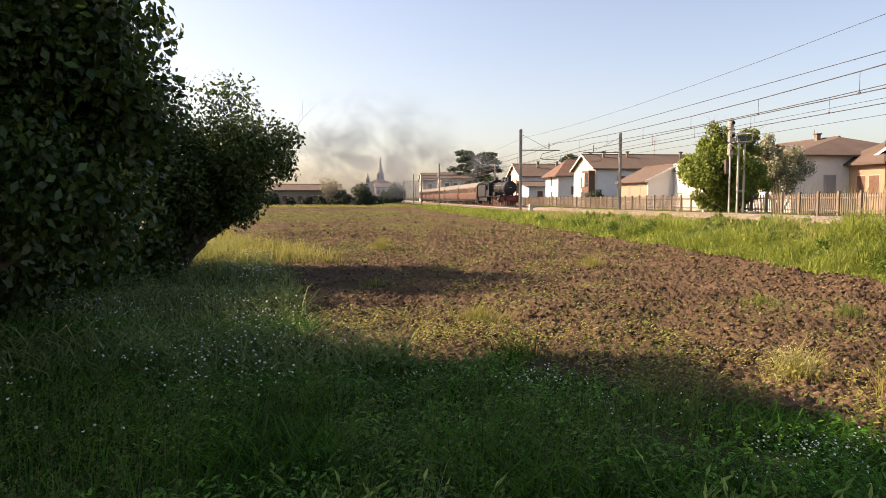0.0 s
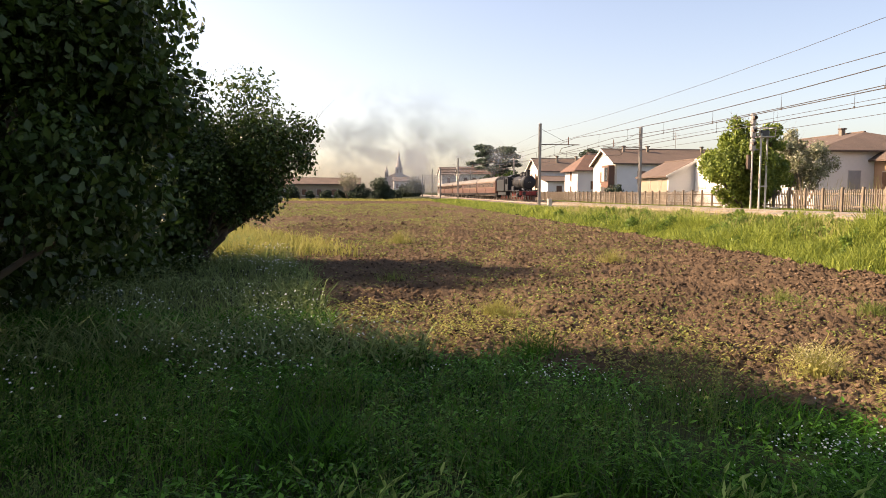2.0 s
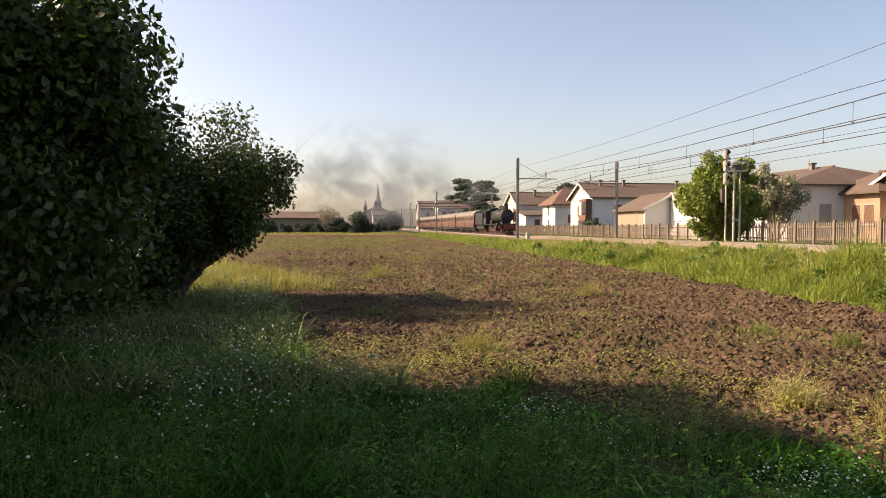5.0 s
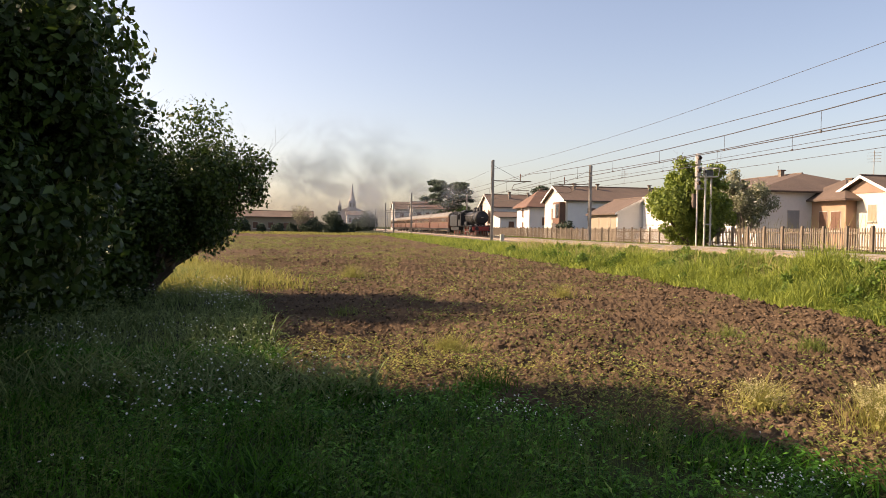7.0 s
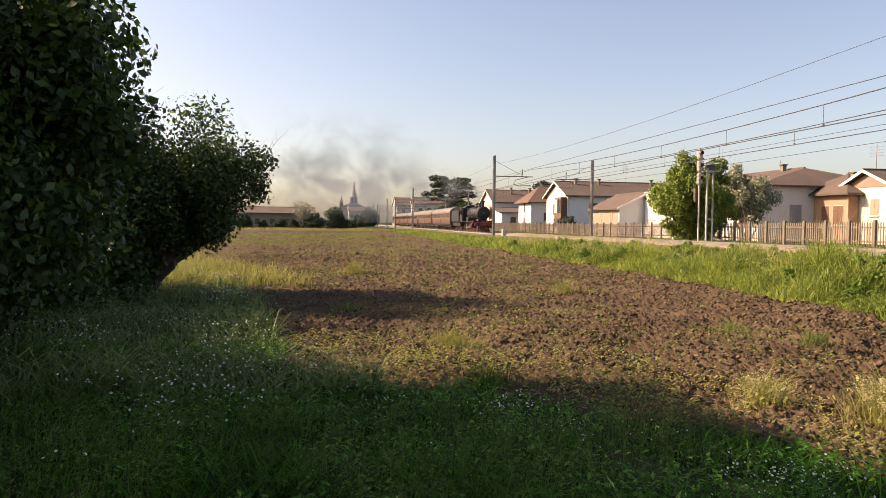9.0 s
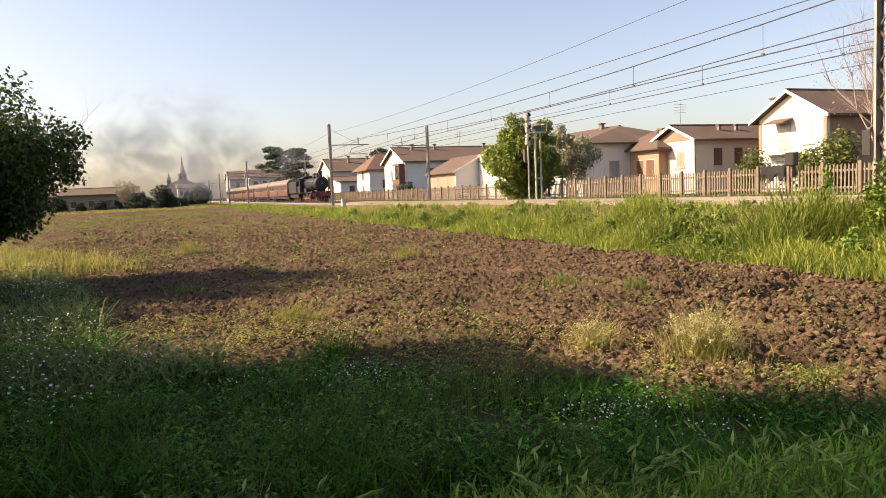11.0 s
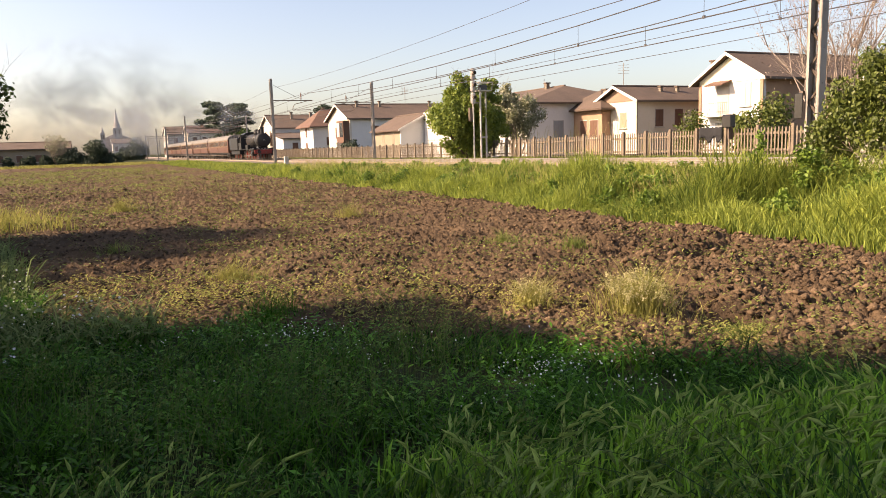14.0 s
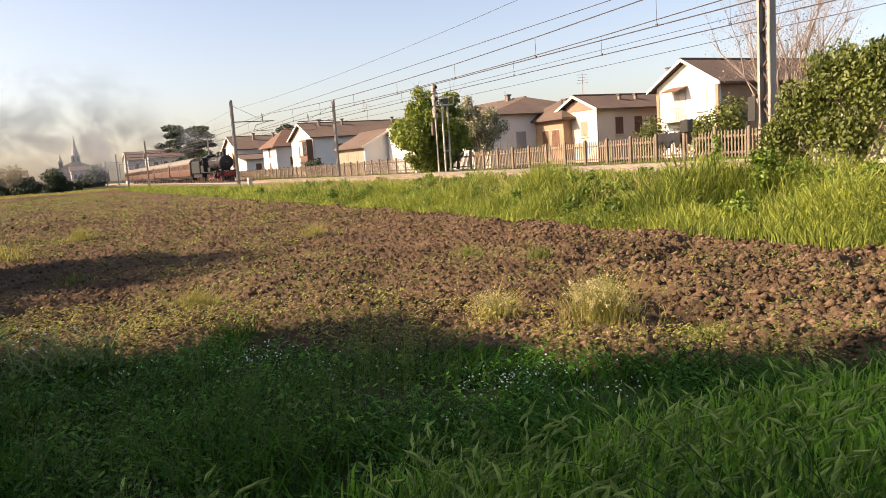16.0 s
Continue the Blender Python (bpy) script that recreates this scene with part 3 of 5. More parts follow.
# cream two-storey house at the far end of the row
h = house("cream two-storey house with brown tiled roof", 32.5, 46, 143, 155, 0.2, 6.0, 8.5, M_CREAM, side=M_WHITE)
for u, z in ((146.5, 3.9), (150.5, 3.9), (146.5, 1.2), (150.5, 1.2)):
    window(h, "w", u, z, 1.0, 1.5, 32.5)
window(h, "s", 38.5, 3.7, 1.1, 1.4, 143)
chimney(h, 37, 147, 7.0, 9.0)
chimney(h, 41, 147, 7.0, 9.0)
# its low annex
h = house("low white annex with brown lean-to roof", 32.0, 40, 134, 142.4, 0.2, 3.7, 4.7, M_WHITE, peak=0.95, gable_trim=False)
window(h, "s", 34.2, 0.9, 1.0, 2.0, 134, M_BROWNWOOD, kind="door")
window(h, "s", 37.0, 1.2, 2.0, 1.8, 134, M_GREYSHUT)
# white house with red hipped roof
h = house("white house with red hipped tile roof", 32.5, 43, 115.6, 123.5, 0.2, 5.5, 7.9, M_WHITE, M_ROOFRED, over=0.7, hip_w=3.2, hip_e=3.5)
window(h, "w", 119.6, 3.6, 1.0, 1.5, 32.5)
window(h, "w", 119.6, 1.0, 1.0, 1.7, 32.5)
window(h, "s", 35.4, 2.2, 1.4, 1.3, 115.6)
chimney(h, 36, 121, 6.4, 8.4)
# large house with a long ridge
# cream side walls coloured white, to brighten them where they stand in shade
h = house("large grey-cream house with long brown tiled roof", 32.5, 52, 97, 107, 0.2, 5.7, 7.7, M_CREAM, side=M_WHITE)
bay = part("bay", boxed(31.6, 32.5, 97.2, 100.2, 2.3, 5.4, bevel=0.03), M_BROWNWOOD, h, "dark timber bay window")
part("pane", boxed(31.56, 31.6, 97.4, 98.7, 3.2, 5.1), M_GLASS, bay)
part("pane", boxed(31.56, 31.6, 98.9, 100.0, 3.2, 5.1), M_GREYWALL, bay)
window(h, "w", 103.0, 3.0, 1.0, 1.6, 32.5)
window(h, "s", 36.2, 3.0, 1.1, 1.6, 97)
window(h, "s", 40.0, 3.0, 1.1, 1.6, 97)
for x in (35, 38.5, 46.5):
    chimney(h, x, 101, 6.8, 8.15, 0.16)
antenna(h, 43.0, 102, 7.6, 10.4)
bm = bmesh.new()
for i in range(9):
    box(bm, 31.0, 32.4, 96.6 + 0.28 * i, 96.9 + 0.28 * i, 0.2, 0.5 + 0.24 * i)
part("outside_stairs", bm, M_CREAM, h)
# outbuilding with a mono-pitch roof
h = house("white outbuilding with ochre front and sloping brown roof", 77.5, 86, -35.4, -32.0, 0.2, 3.6, 5.2, M_WHITE, side=M_OCHRE, peak=0.06, over=0.5)
h.matrix_basis = pose(0, 0, 0, 0, 0, 90)
window(h, "n", 80.0, 1.0, 0.9, 2.1, -32.0, M_OCHRE, kind="door")
window(h, "n", 83.2, 1.3, 0.8, 1.8, -32.0, M_OCHRE)
# tall white box behind the signal tree
h = house("plain white flat building beside the outbuilding", 34.9, 45, 69.5, 77.2, 0.2, 5.2, 5.45, M_WHITE, M_PALE, over=0.1, gable_trim=False)
window(h, "w", 75.4, 2.3, 1.6, 1.2, 34.9, M_TRIM)
for k in range(6):
    part("louvre", boxed(34.66, 34.74, 75.0, 77.0, 0.5 + 0.22 * k, 0.62 + 0.22 * k), M_TRIM, h)
for yy in (75.0, 76.9):
    part("louvre_post", boxed(34.75, 34.82, yy, yy + 0.1, 0.2, 1.8), M_TRIM, h)
# white house with brown hipped roof behind the pale tree
h = house("white house with brown hipped tile roof", 59.6, 78, -52, -37.6, 0.3, 5.35, 7.15, M_WHITE, over=0.6, hip_w=4.6, hip_e=4.6)
h.matrix_basis = pose(0, 0, 0, 0, 0, 90)
window(h, "w", -41.2, 1.9, 1.1, 1.7, 59.6, M_GREYSHUT)
window(h, "n", 68.5, 1.9, 1.1, 1.7, -37.6, M_GREYSHUT)
window(h, "w", -48.5, 1.9, 1.1, 1.7, 59.6, M_GREYSHUT)
chimney(h, 66.0, -44.2, 6.6, 7.7, 0.2)
antenna(h, 70.0, -46.5, 6.9, 8.6)
# orange brick house
h = house("orange brick house with brown roof and pale fascia", 43.0, 58, 55.2, 61.6, 0.3, 4.7, 6.3, M_ORANGE, over=0.6, side=M_ORANGE, hip_w=3.0)
window(h, "s", 46.5, 2.0, 1.1, 1.4, 55.2, M_IVORY)
window(h, "w", 56.4, 1.9, 1.2, 1.6, 43.0, M_BROWNWOOD)
window(h, "w", 58.0, 1.9, 1.0, 1.6, 43.0, M_BROWNWOOD)
unit = part("air_conditioner", boxed(42.65, 43.0, 59.6, 60.4, 2.5, 3.1, bevel=0.04), M_TRIM, h, "white air conditioner unit")
part("fan_grille", tubed((42.62, 60.0, 2.8), (42.65, 60.0, 2.8), 0.22, n=16), M_GREYSHUT, unit)
part("door", boxed(42.97, 43.0, 60.3, 61.2, 0.4, 2.3), M_TRIM, h)
part("skylight", boxed(46.5, 47.4, 56.6, 57.0, 5.55, 5.65, pose(0, 0, 0)), M_PALE, h)
chimney(h, 44.6, 56.6, 5.2, 6.3)
chimney(h, 45.8, 56.6, 5.2, 6.3)
# cream gabled house
h = house("cream gabled house with brown roof and white bargeboards", 44.0, 56, 51.5, 57.0, 0.3, 5.1, 6.3, M_CREAM, side=M_CREAM, over=0.55)
window(h, "w", 53.4, 2.7, 0.9, 1.3, 44.0, M_ROSE)
part("gable_cladding", poly_prism(bmesh.new(), [(51.55, 5.0), (56.95, 5.0), (56.95, 5.1), (54.25, 6.15), (51.55, 5.1)], "x", 43.95, 43.997), M_BROWNCLAD, h)
part("downpipe", tubed((43.93, 51.45, 0.3), (43.93, 51.45, 5.0), 0.05, n=8), M_DARKSTEEL, h)
for x in (46.5, 48.8, 51.4):
    window(h, "s", x, 2.7, 0.9, 1.5, 51.5)
chimney(h, 48, 53, 5.5, 6.3, 0.14)
chimney(h, 50, 53, 5.5, 6.3, 0.14)
antenna(h, 45.0, 54.6, 6.2, 8.6)
# tall yellow house
h = house("tall pale yellow house with brown gabled roof", 47.0, 62, 40.6, 47.2, 0.3, 6.2, 8.1, M_WHITE, side=M_ORANGE, over=0.6)
part("gable_panel", poly_prism(bmesh.new(), [(40.65, 5.9), (47.15, 5.9), (47.15, 6.15), (43.9, 7.95), (40.65, 6.15)], "x", 46.95, 46.997), M_YELLOW, h, "pale yellow gable")
for yy in (40.75, 47.05):
    part("brick_pilaster", boxed(46.93, 46.99, yy - 0.15, yy + 0.15, 0.3, 5.9), M_ORANGE, h)
window(h, "w", 42.3, 4.0, 1.0, 1.7, 47.0, M_PALE)
window(h, "w", 44.6, 3.4, 1.2, 2.2, 47.0, M_GREYWALL, kind="balcony_door")
window(h, "w", 44.8, 1.1, 1.1, 1.6, 47.0, M_GREYSHUT)
bal = part("balcony", boxed(45.9, 47.0, 43.2, 46.2, 3.2, 3.36), M_PALE, h)
for i in range(16):
    part("baluster", tubed((45.95, 43.25 + i * 0.195, 3.36), (45.95, 43.25 + i * 0.195, 4.3), 0.015, n=5), M_GALV, bal)
part("handrail", tubed((45.95, 43.2, 4.3), (45.95, 46.2, 4.3), 0.025, n=6), M_GALV, bal)
aw = poly_prism(bmesh.new(), [(45.9, 5.75), (47.0, 6.1), (47.0, 6.0), (45.9, 5.65)], "y", 43.7, 45.6)
part("awning", aw, M_ROOFRED, h)
chimney(h, 47.6, 46.2, 6.4, 7.8, 0.22)
# house behind the ivy
h = house("ochre house with tiled roof behind the ivy wall", 40, 54, 18, 27, 0.3, 4.6, 6.2, M_OCHRE, over=0.6)
window(h, "w", 22, 1.6, 1.0, 1.4, 40.0)


def fence_clutter():
    top = empty("black_box", 27.75, 25.9, float(z_track(25.9)))
    part("body", boxed(-0.2, 0.15, -0.28, 0.28, 1.45, 2.05, bevel=0.04), M_LAMP, top)
    part("bracket", boxed(-0.03, 0.2, -0.05, 0.05, 0.9, 1.5), M_DARKSTEEL, top)
    tagged(top, "small black box fixed to the fence", "box")
    g = random.Random(8)
    bm = bmesh.new()
    n, m = 16, 7
    vs = [[bm.verts.new((-0.06 - 0.05 * math.sin(3 * i / n * 3.14) - 0.02 * j * g.random(), 1.6 * i / n, 1.5 - 0.10 * j * (1 + 0.25 * math.sin(i * 0.9)) + 0.03 * math.sin(2 * i))) for j in range(m)] for i in range(n)]
    for i in range(n - 1):
        for j in range(m - 1):
            bm.faces.new((vs[i][j], vs[i + 1][j], vs[i + 1][j + 1], vs[i][j + 1]))
    top = empty("tarpaulin", 27.95, 26.4, float(z_track(27)))
    ob = part("sheet", bm, M_CLOTH, top, smooth=True)
    thick = ob.modifiers.new("thick", "SOLIDIFY")
    thick.thickness = 0.015
    tagged(top, "dark grey tarpaulin draped over the fence", "tarpaulin")
    top = empty("pole_plate", 15.62, 12.3, float(z_track(12)))
    part("plate", boxed(-0.03, 0.0, -0.02, 0.2, 1.35, 1.95, bevel=0.01), M_LAMP, top)
    part("clip", boxed(0.0, 0.1, 0.0, 0.1, 1.9, 2.0), M_DARKSTEEL, top)
    tagged(top, "dark plate fixed to the catenary pole", "plate")


fence_clutter()

# ---- trees ----


def leaf_cloud(name, centres, radii, count, size, material, parent, seed, squash=1.0, shell=0.55, droop=0.3):
    """Many small pointed leaves in clumps round the centres."""
    r = np.random.default_rng(seed)
    centres, radii = np.asarray(centres, float), np.asarray(radii, float)
    w = radii ** 2
    pick = r.choice(len(centres), count, p=w / w.sum())
    d = r.normal(size=(count, 3))
    d /= np.linalg.norm(d, axis=1)[:, None]
    dist = (shell + (1 - shell) * r.random(count) ** 0.6) * radii[pick] * (0.8 + 0.4 * r.random(count))
    c = centres[pick] + d * dist[:, None] * np.array([1, 1, squash])
    nrm = d * 0.6 + r.normal(size=(count, 3)) * 0.6 + np.array([0, 0, 0.4])
    nrm /= np.linalg.norm(nrm, axis=1)[:, None]
    a = np.cross(nrm, r.normal(size=(count, 3)))
    a[:, 2] -= droop
    a /= np.linalg.norm(a, axis=1)[:, None] + 1e-9
    b = np.cross(nrm, a)
    s = size * (0.6 + 0.8 * r.random(count))[:, None]
    v = np.stack([c - a * s, c + b * s * 0.62 + nrm * s * 0.12, c + a * s * 1.1, c - b * s * 0.62 + nrm * s * 0.12], 1)
    k = np.arange(count)[:, None] * 4
    f = np.concatenate([np.concatenate([k, k + 1, k + 2], 1), np.concatenate([k, k + 2, k + 3], 1)])
    ob = raw(name, v.reshape(-1, 3), f, material, parent)
    return ob


def limbs(name, base, ends, r0, material, parent, seed, forks=3):
    """A tapered, bent trunk that splits into limbs towards the ends."""
    r = random.Random(seed)
    bm = bmesh.new()
    base = Vector(base)
    for e in ends:
        e = Vector(e)
        p, n = base, 5
        for i in range(n):
            u = (i + 1) / n
            q = base.lerp(e, u) + Vector((r.uniform(-1, 1), r.uniform(-1, 1), r.uniform(-0.4, 0.4))) * 0.06 * (e - base).length * (1 if i < n - 1 else 0)
            ra, rb = r0 * (1 - 0.85 * i / n), r0 * (1 - 0.85 * (i + 1) / n)
            tube(bm, p, q, ra, rb, n=7, caps=False)
            for _ in range(forks if i > 1 else 0):
                d = (q - p).normalized() + Vector((r.uniform(-1, 1), r.uniform(-1, 1), r.uniform(-0.3, 0.8)))
                g = q + d * (e - base).length * 0.08
                tube(bm, q, g, rb * 0.55, rb * 0.12, n=5, caps=False)
                for _ in range(2):
                    g2 = g + (d + Vector((r.uniform(-1, 1), r.uniform(-1, 1), r.uniform(-0.3, 0.8)))) * (e - base).length * 0.05
                    tube(bm, g, g2, rb * 0.14, rb * 0.05, n=4, caps=False)
            p = q
    return part(name, bm, material, parent, smooth=True)


def clumps(seed, n, c, r, size, flat=1.0):
    """Centres and radii of clumps filling an uneven egg at c with half-axes r."""
    g = np.random.default_rng(seed)
    d = g.normal(size=(n, 3))
    d /= np.linalg.norm(d, axis=1)[:, None]
    d *= (g.random(n) ** 0.4)[:, None]
    return np.array(c) + d * np.array(r), size * (0.6 + 0.8 * g.random(n))


def broad_tree(label, x, y, crowns, count, leaf, seed, trunk=0.22, m=None, bark=None, shell=0.3):
    """crowns: (dx, dy, z, rx, ry, rz, clumps, clump size) each."""
    top = empty("tree", x, y, 0)
    cs, rs, ends = [], [], []
    for i, (dx, dy, z, rx, ry, rz, n, s) in enumerate(crowns):
        c, r = clumps(seed + i, n, (dx, dy, z), (rx, ry, rz), s)
        cs.append(c), rs.append(r)
        ends += [tuple(c[j]) for j in range(0, min(n, 4))] + [(dx, dy, z + rz * 0.6)]
    limbs("trunk", (0, 0, -0.1), ends, trunk, bark or M_BARK, top, seed, forks=2)
    leaf_cloud("crown", np.concatenate(cs), np.concatenate(rs), count, leaf, m or M_LEAF, top, seed, shell=shell)
    tagged(top, label, "tree")
    return top


# trees on the left of the field; the near ones shade the verge, the further one throws its crown's shade over the soil
broad_tree("tall dark green broadleaf tree in its own shade", -5.2, 7.4, [(2.15, -0.2, 2.98, 1.46, 0.98, 0.95, 66, 0.42), (2.25, -0.35, 1.95, 1.1, 1.0, 0.8, 30, 0.4), (0.1, -0.5, 3.1, 1.41, 1.13, 1.6, 44, 0.52), (0.6, -0.3, 1.5, 1.3, 1.0, 0.9, 26, 0.42)], 66000, 0.046, 11, 0.07)
broad_tree("broad green tree with sunlit upper leaves", -3.98, 15.9, [(0.33, 0, 2.66, 2.32, 1.72, 1.19, 42, 0.53), (-1.72, -1.0, 3.45, 1.85, 1.32, 1.52, 30, 0.6), (0.4, -0.4, 1.8, 1.72, 1.32, 0.73, 26, 0.43), (2.12, -0.2, 2.53, 0.66, 0.66, 0.6, 10, 0.3), (1.59, -0.33, 1.53, 0.8, 0.66, 0.33, 12, 0.27), (0.9, -0.5, 1.25, 0.8, 0.6, 0.35, 12, 0.25)], 72000, 0.04, 23, 0.1)
broad_tree("leafy tree shading the verge", -9.0, 5.0, [(0, -0.6, 6.1, 3.4, 2.8, 4.0, 44, 1.2), (0, 1.9, 5.2, 2.2, 1.1, 2.9, 26, 0.8)], 34000, 0.12, 31, 0.28)
broad_tree("leafy tree beside the verge", -9.5, -1.5, [(0, 0.8, 6.2, 3.6, 3.6, 4.0, 36, 1.4)], 18000, 0.14, 41, 0.28)

# tree wrapped round the signal
broad_tree("bright green leafy tree beside the signal mast", 26.6, 50.4, [(-0.3, 0, 3.3, 2.8, 2.4, 2.4, 84, 0.68), (-0.7, 0, 5.6, 1.2, 0.9, 1.4, 14, 0.42), (1.6, 0.3, 5.0, 1.1, 0.9, 1.7, 14, 0.45), (2.3, 0.4, 3.0, 1.3, 1.2, 1.8, 14, 0.5), (-0.2, -0.2, 1.3, 1.6, 1.4, 1.0, 16, 0.55)], 46000, 0.105, 51, 0.16, M_LEAFLIGHT)
broad_tree("pale spring tree with thin silvery foliage", 32.2, 53.0, [(0, 0, 3.6, 2.3, 2.2, 2.5, 44, 0.6), (-0.9, 0, 5.4, 1.1, 1.0, 0.9, 12, 0.45)], 13000, 0.095, 61, 0.12, M_BLOSSOM, M_TWIG)


def cedar(x, y):
    top = empty("cedar_tree", x, y, 0)
    g = random.Random(5)
    bm = tubed((0, 0, 0), (0, 0, 11), 0.4, 0.1, n=9)
    cs, rs = [], []
    for i in range(34):
        z = 2.6 + 9.8 * i / 34
        reach = 5.2 * (1.15 - 0.6 * abs(z - 8.5) / 5)
        a = g.uniform(0, 6.28)
        e = (math.cos(a) * reach, math.sin(a) * reach, z + 0.4)
        tube(bm, (0, 0, z - 0.4), e, 0.1, 0.03, n=5)
        for u in (0.45, 0.75, 1.0):
            cs.append((e[0] * u, e[1] * u, z + 0.3)), rs.append(g.uniform(0.9, 1.6))
    part("trunk", bm, M_BARK, top)
    leaf_cloud("crown", cs, rs, 26000, 0.24, M_CEDAR, top, 71, squash=0.45, shell=0.1)
    tagged(top, "dark cedar with flat layered branches", "tree")


cedar(28.2, 172)


def bush(label, x, y, z, rx, ry, rz, count, leaf, m, seed, name="bush"):
    top = empty(name, x, y, 0)
    c, r = clumps(seed, 14, (0, 0, z + rz * 0.55), (rx * 0.7, ry * 0.7, rz * 0.55), max(rx, rz) * 0.32)
    limbs("stem", (0, 0, z), [tuple(q) for q in c[:6]], 0.06, M_BARK, top, seed, forks=1)
    leaf_cloud("foliage", c, r, count, leaf, m, top, seed, shell=0.2)
    tagged(top, label, "bush")
    return top


bush("green shrub below the cedar", 27.8, 152, 0.2, 3.2, 4, 5.2, 6000, 0.2, M_LEAF, 81)
bush("dense green shrub beside the fence", 29.5, 160, 0.2, 3.5, 4, 4.2, 5000, 0.2, M_DARKBUSH, 82)
bush("round shrub in front of the stairs", 31.2, 93, 0.3, 1.4, 1.4, 2.2, 2200, 0.12, M_DARKBUSH, 83)
bush("flowering shrub beside the yellow house", 42.0, 43.2, 0.3, 1.2, 1.2, 2.9, 2600, 0.11, M_IVY, 84)
bush("leafy shrub behind the fence", 38.5, 33.5, 0.3, 3.0, 1.8, 3.0, 4500, 0.12, M_IVY, 85)
for i, (x, y, w, hh) in enumerate(((-4.35, 14.5, 0.6, 1.9), (-4.05, 15.0, 0.45, 1.4), (-4.4, 12.4, 0.7, 1.8), (-4.75, 8.9, 0.8, 2.4), (-4.75, 10.2, 0.9, 2.5), (-4.85, 11.6, 1.0, 2.6), (-4.9, 13.1, 1.1, 2.5), (-5.1, 14.8, 1.2, 2.5), (-5.5, 16.8, 1.3, 2.5), (-6.2, 11.8, 1.2, 2.6), (-6.4, 15.0, 1.4, 2.6), (-5.9, 9.4, 1.0, 2.4))):
    bush("dense dark undergrowth below the trees", x, y, -0.05, w, w, hh, 6500, 0.06, M_LEAF, 190 + i)
for i, (x, y, w, hh) in enumerate(((-2.5, 141, 2.6, 2.6), (0.3, 139, 2.4, 3.4), (2.2, 140, 2.0, 2.6), (-4.6, 142, 2.2, 2.2), (4.0, 143, 1.6, 1.8), (-9.5, 144, 1.5, 1.7), (-13.0, 145, 1.2, 1.5), (-7.0, 143, 1.3, 2.0), (-16.5, 146, 1.6, 2.4))):
    bush("dark bush at the far edge of the field", x, y, -0.1, w, w, hh, 2600, 0.17, M_DARKBUSH, 90 + i)
for i, (x, y, w, hh) in enumerate(((11.6, 236, 3.0, 5.4), (14.0, 240, 2.6, 4.4), (9.4, 238, 2.2, 3.6))):
    bush("dark bush beside the far end of the railway", x, y, -0.1, w, w, hh, 3200, 0.24, M_DARKBUSH, 290 + i)
top = empty("umbrella_pine", 58.0, 190, 0)
c, r = clumps(97, 22, (0, 0, 11.6), (4.0, 4.0, 0.9), 1.3)
limbs("trunk", (0, 0, 0), [tuple(q) for q in c[:7]], 0.35, M_BARK, top, 97, forks=1)
leaf_cloud("crown", c, r, 7000, 0.22, M_CEDAR, top, 97, squash=0.7, shell=0.2)
tagged(top, "dark umbrella pine behind the roofs", "tree")


def bare_tree(label, x, y, h, spread, seed, count, size, m):
    top = empty("bare_tree", x, y, 0)
    g = random.Random(seed)
    ends = [(g.uniform(-1, 1) * spread, g.uniform(-1, 1) * spread, h * g.uniform(0.7, 1.0)) for _ in range(34)]
    limbs("trunk", (0, 0, 0), ends, 0.06, M_TWIG, top, seed, forks=6)
    g2 = np.random.default_rng(seed)
    cs = np.array([np.array(e) * u for e in ends for u in (0.65, 0.8, 0.95)]) + g2.normal(size=(len(ends) * 3, 3)) * 0.3
    leaf_cloud("bud_foliage", cs, np.full(len(cs), h * 0.11), count, size, m, top, seed, shell=0.0)
    tagged(top, label, "tree")


bare_tree("bare pale-twigged tree just coming into leaf", 33.0, 24.3, 9.4, 3.6, 105, 4200, 0.04, M_TWIG)
bare_tree("thin bare tree at the far edge of the field", -5.2, 142, 5.6, 2.0, 106, 900, 0.12, M_BLOSSOM)

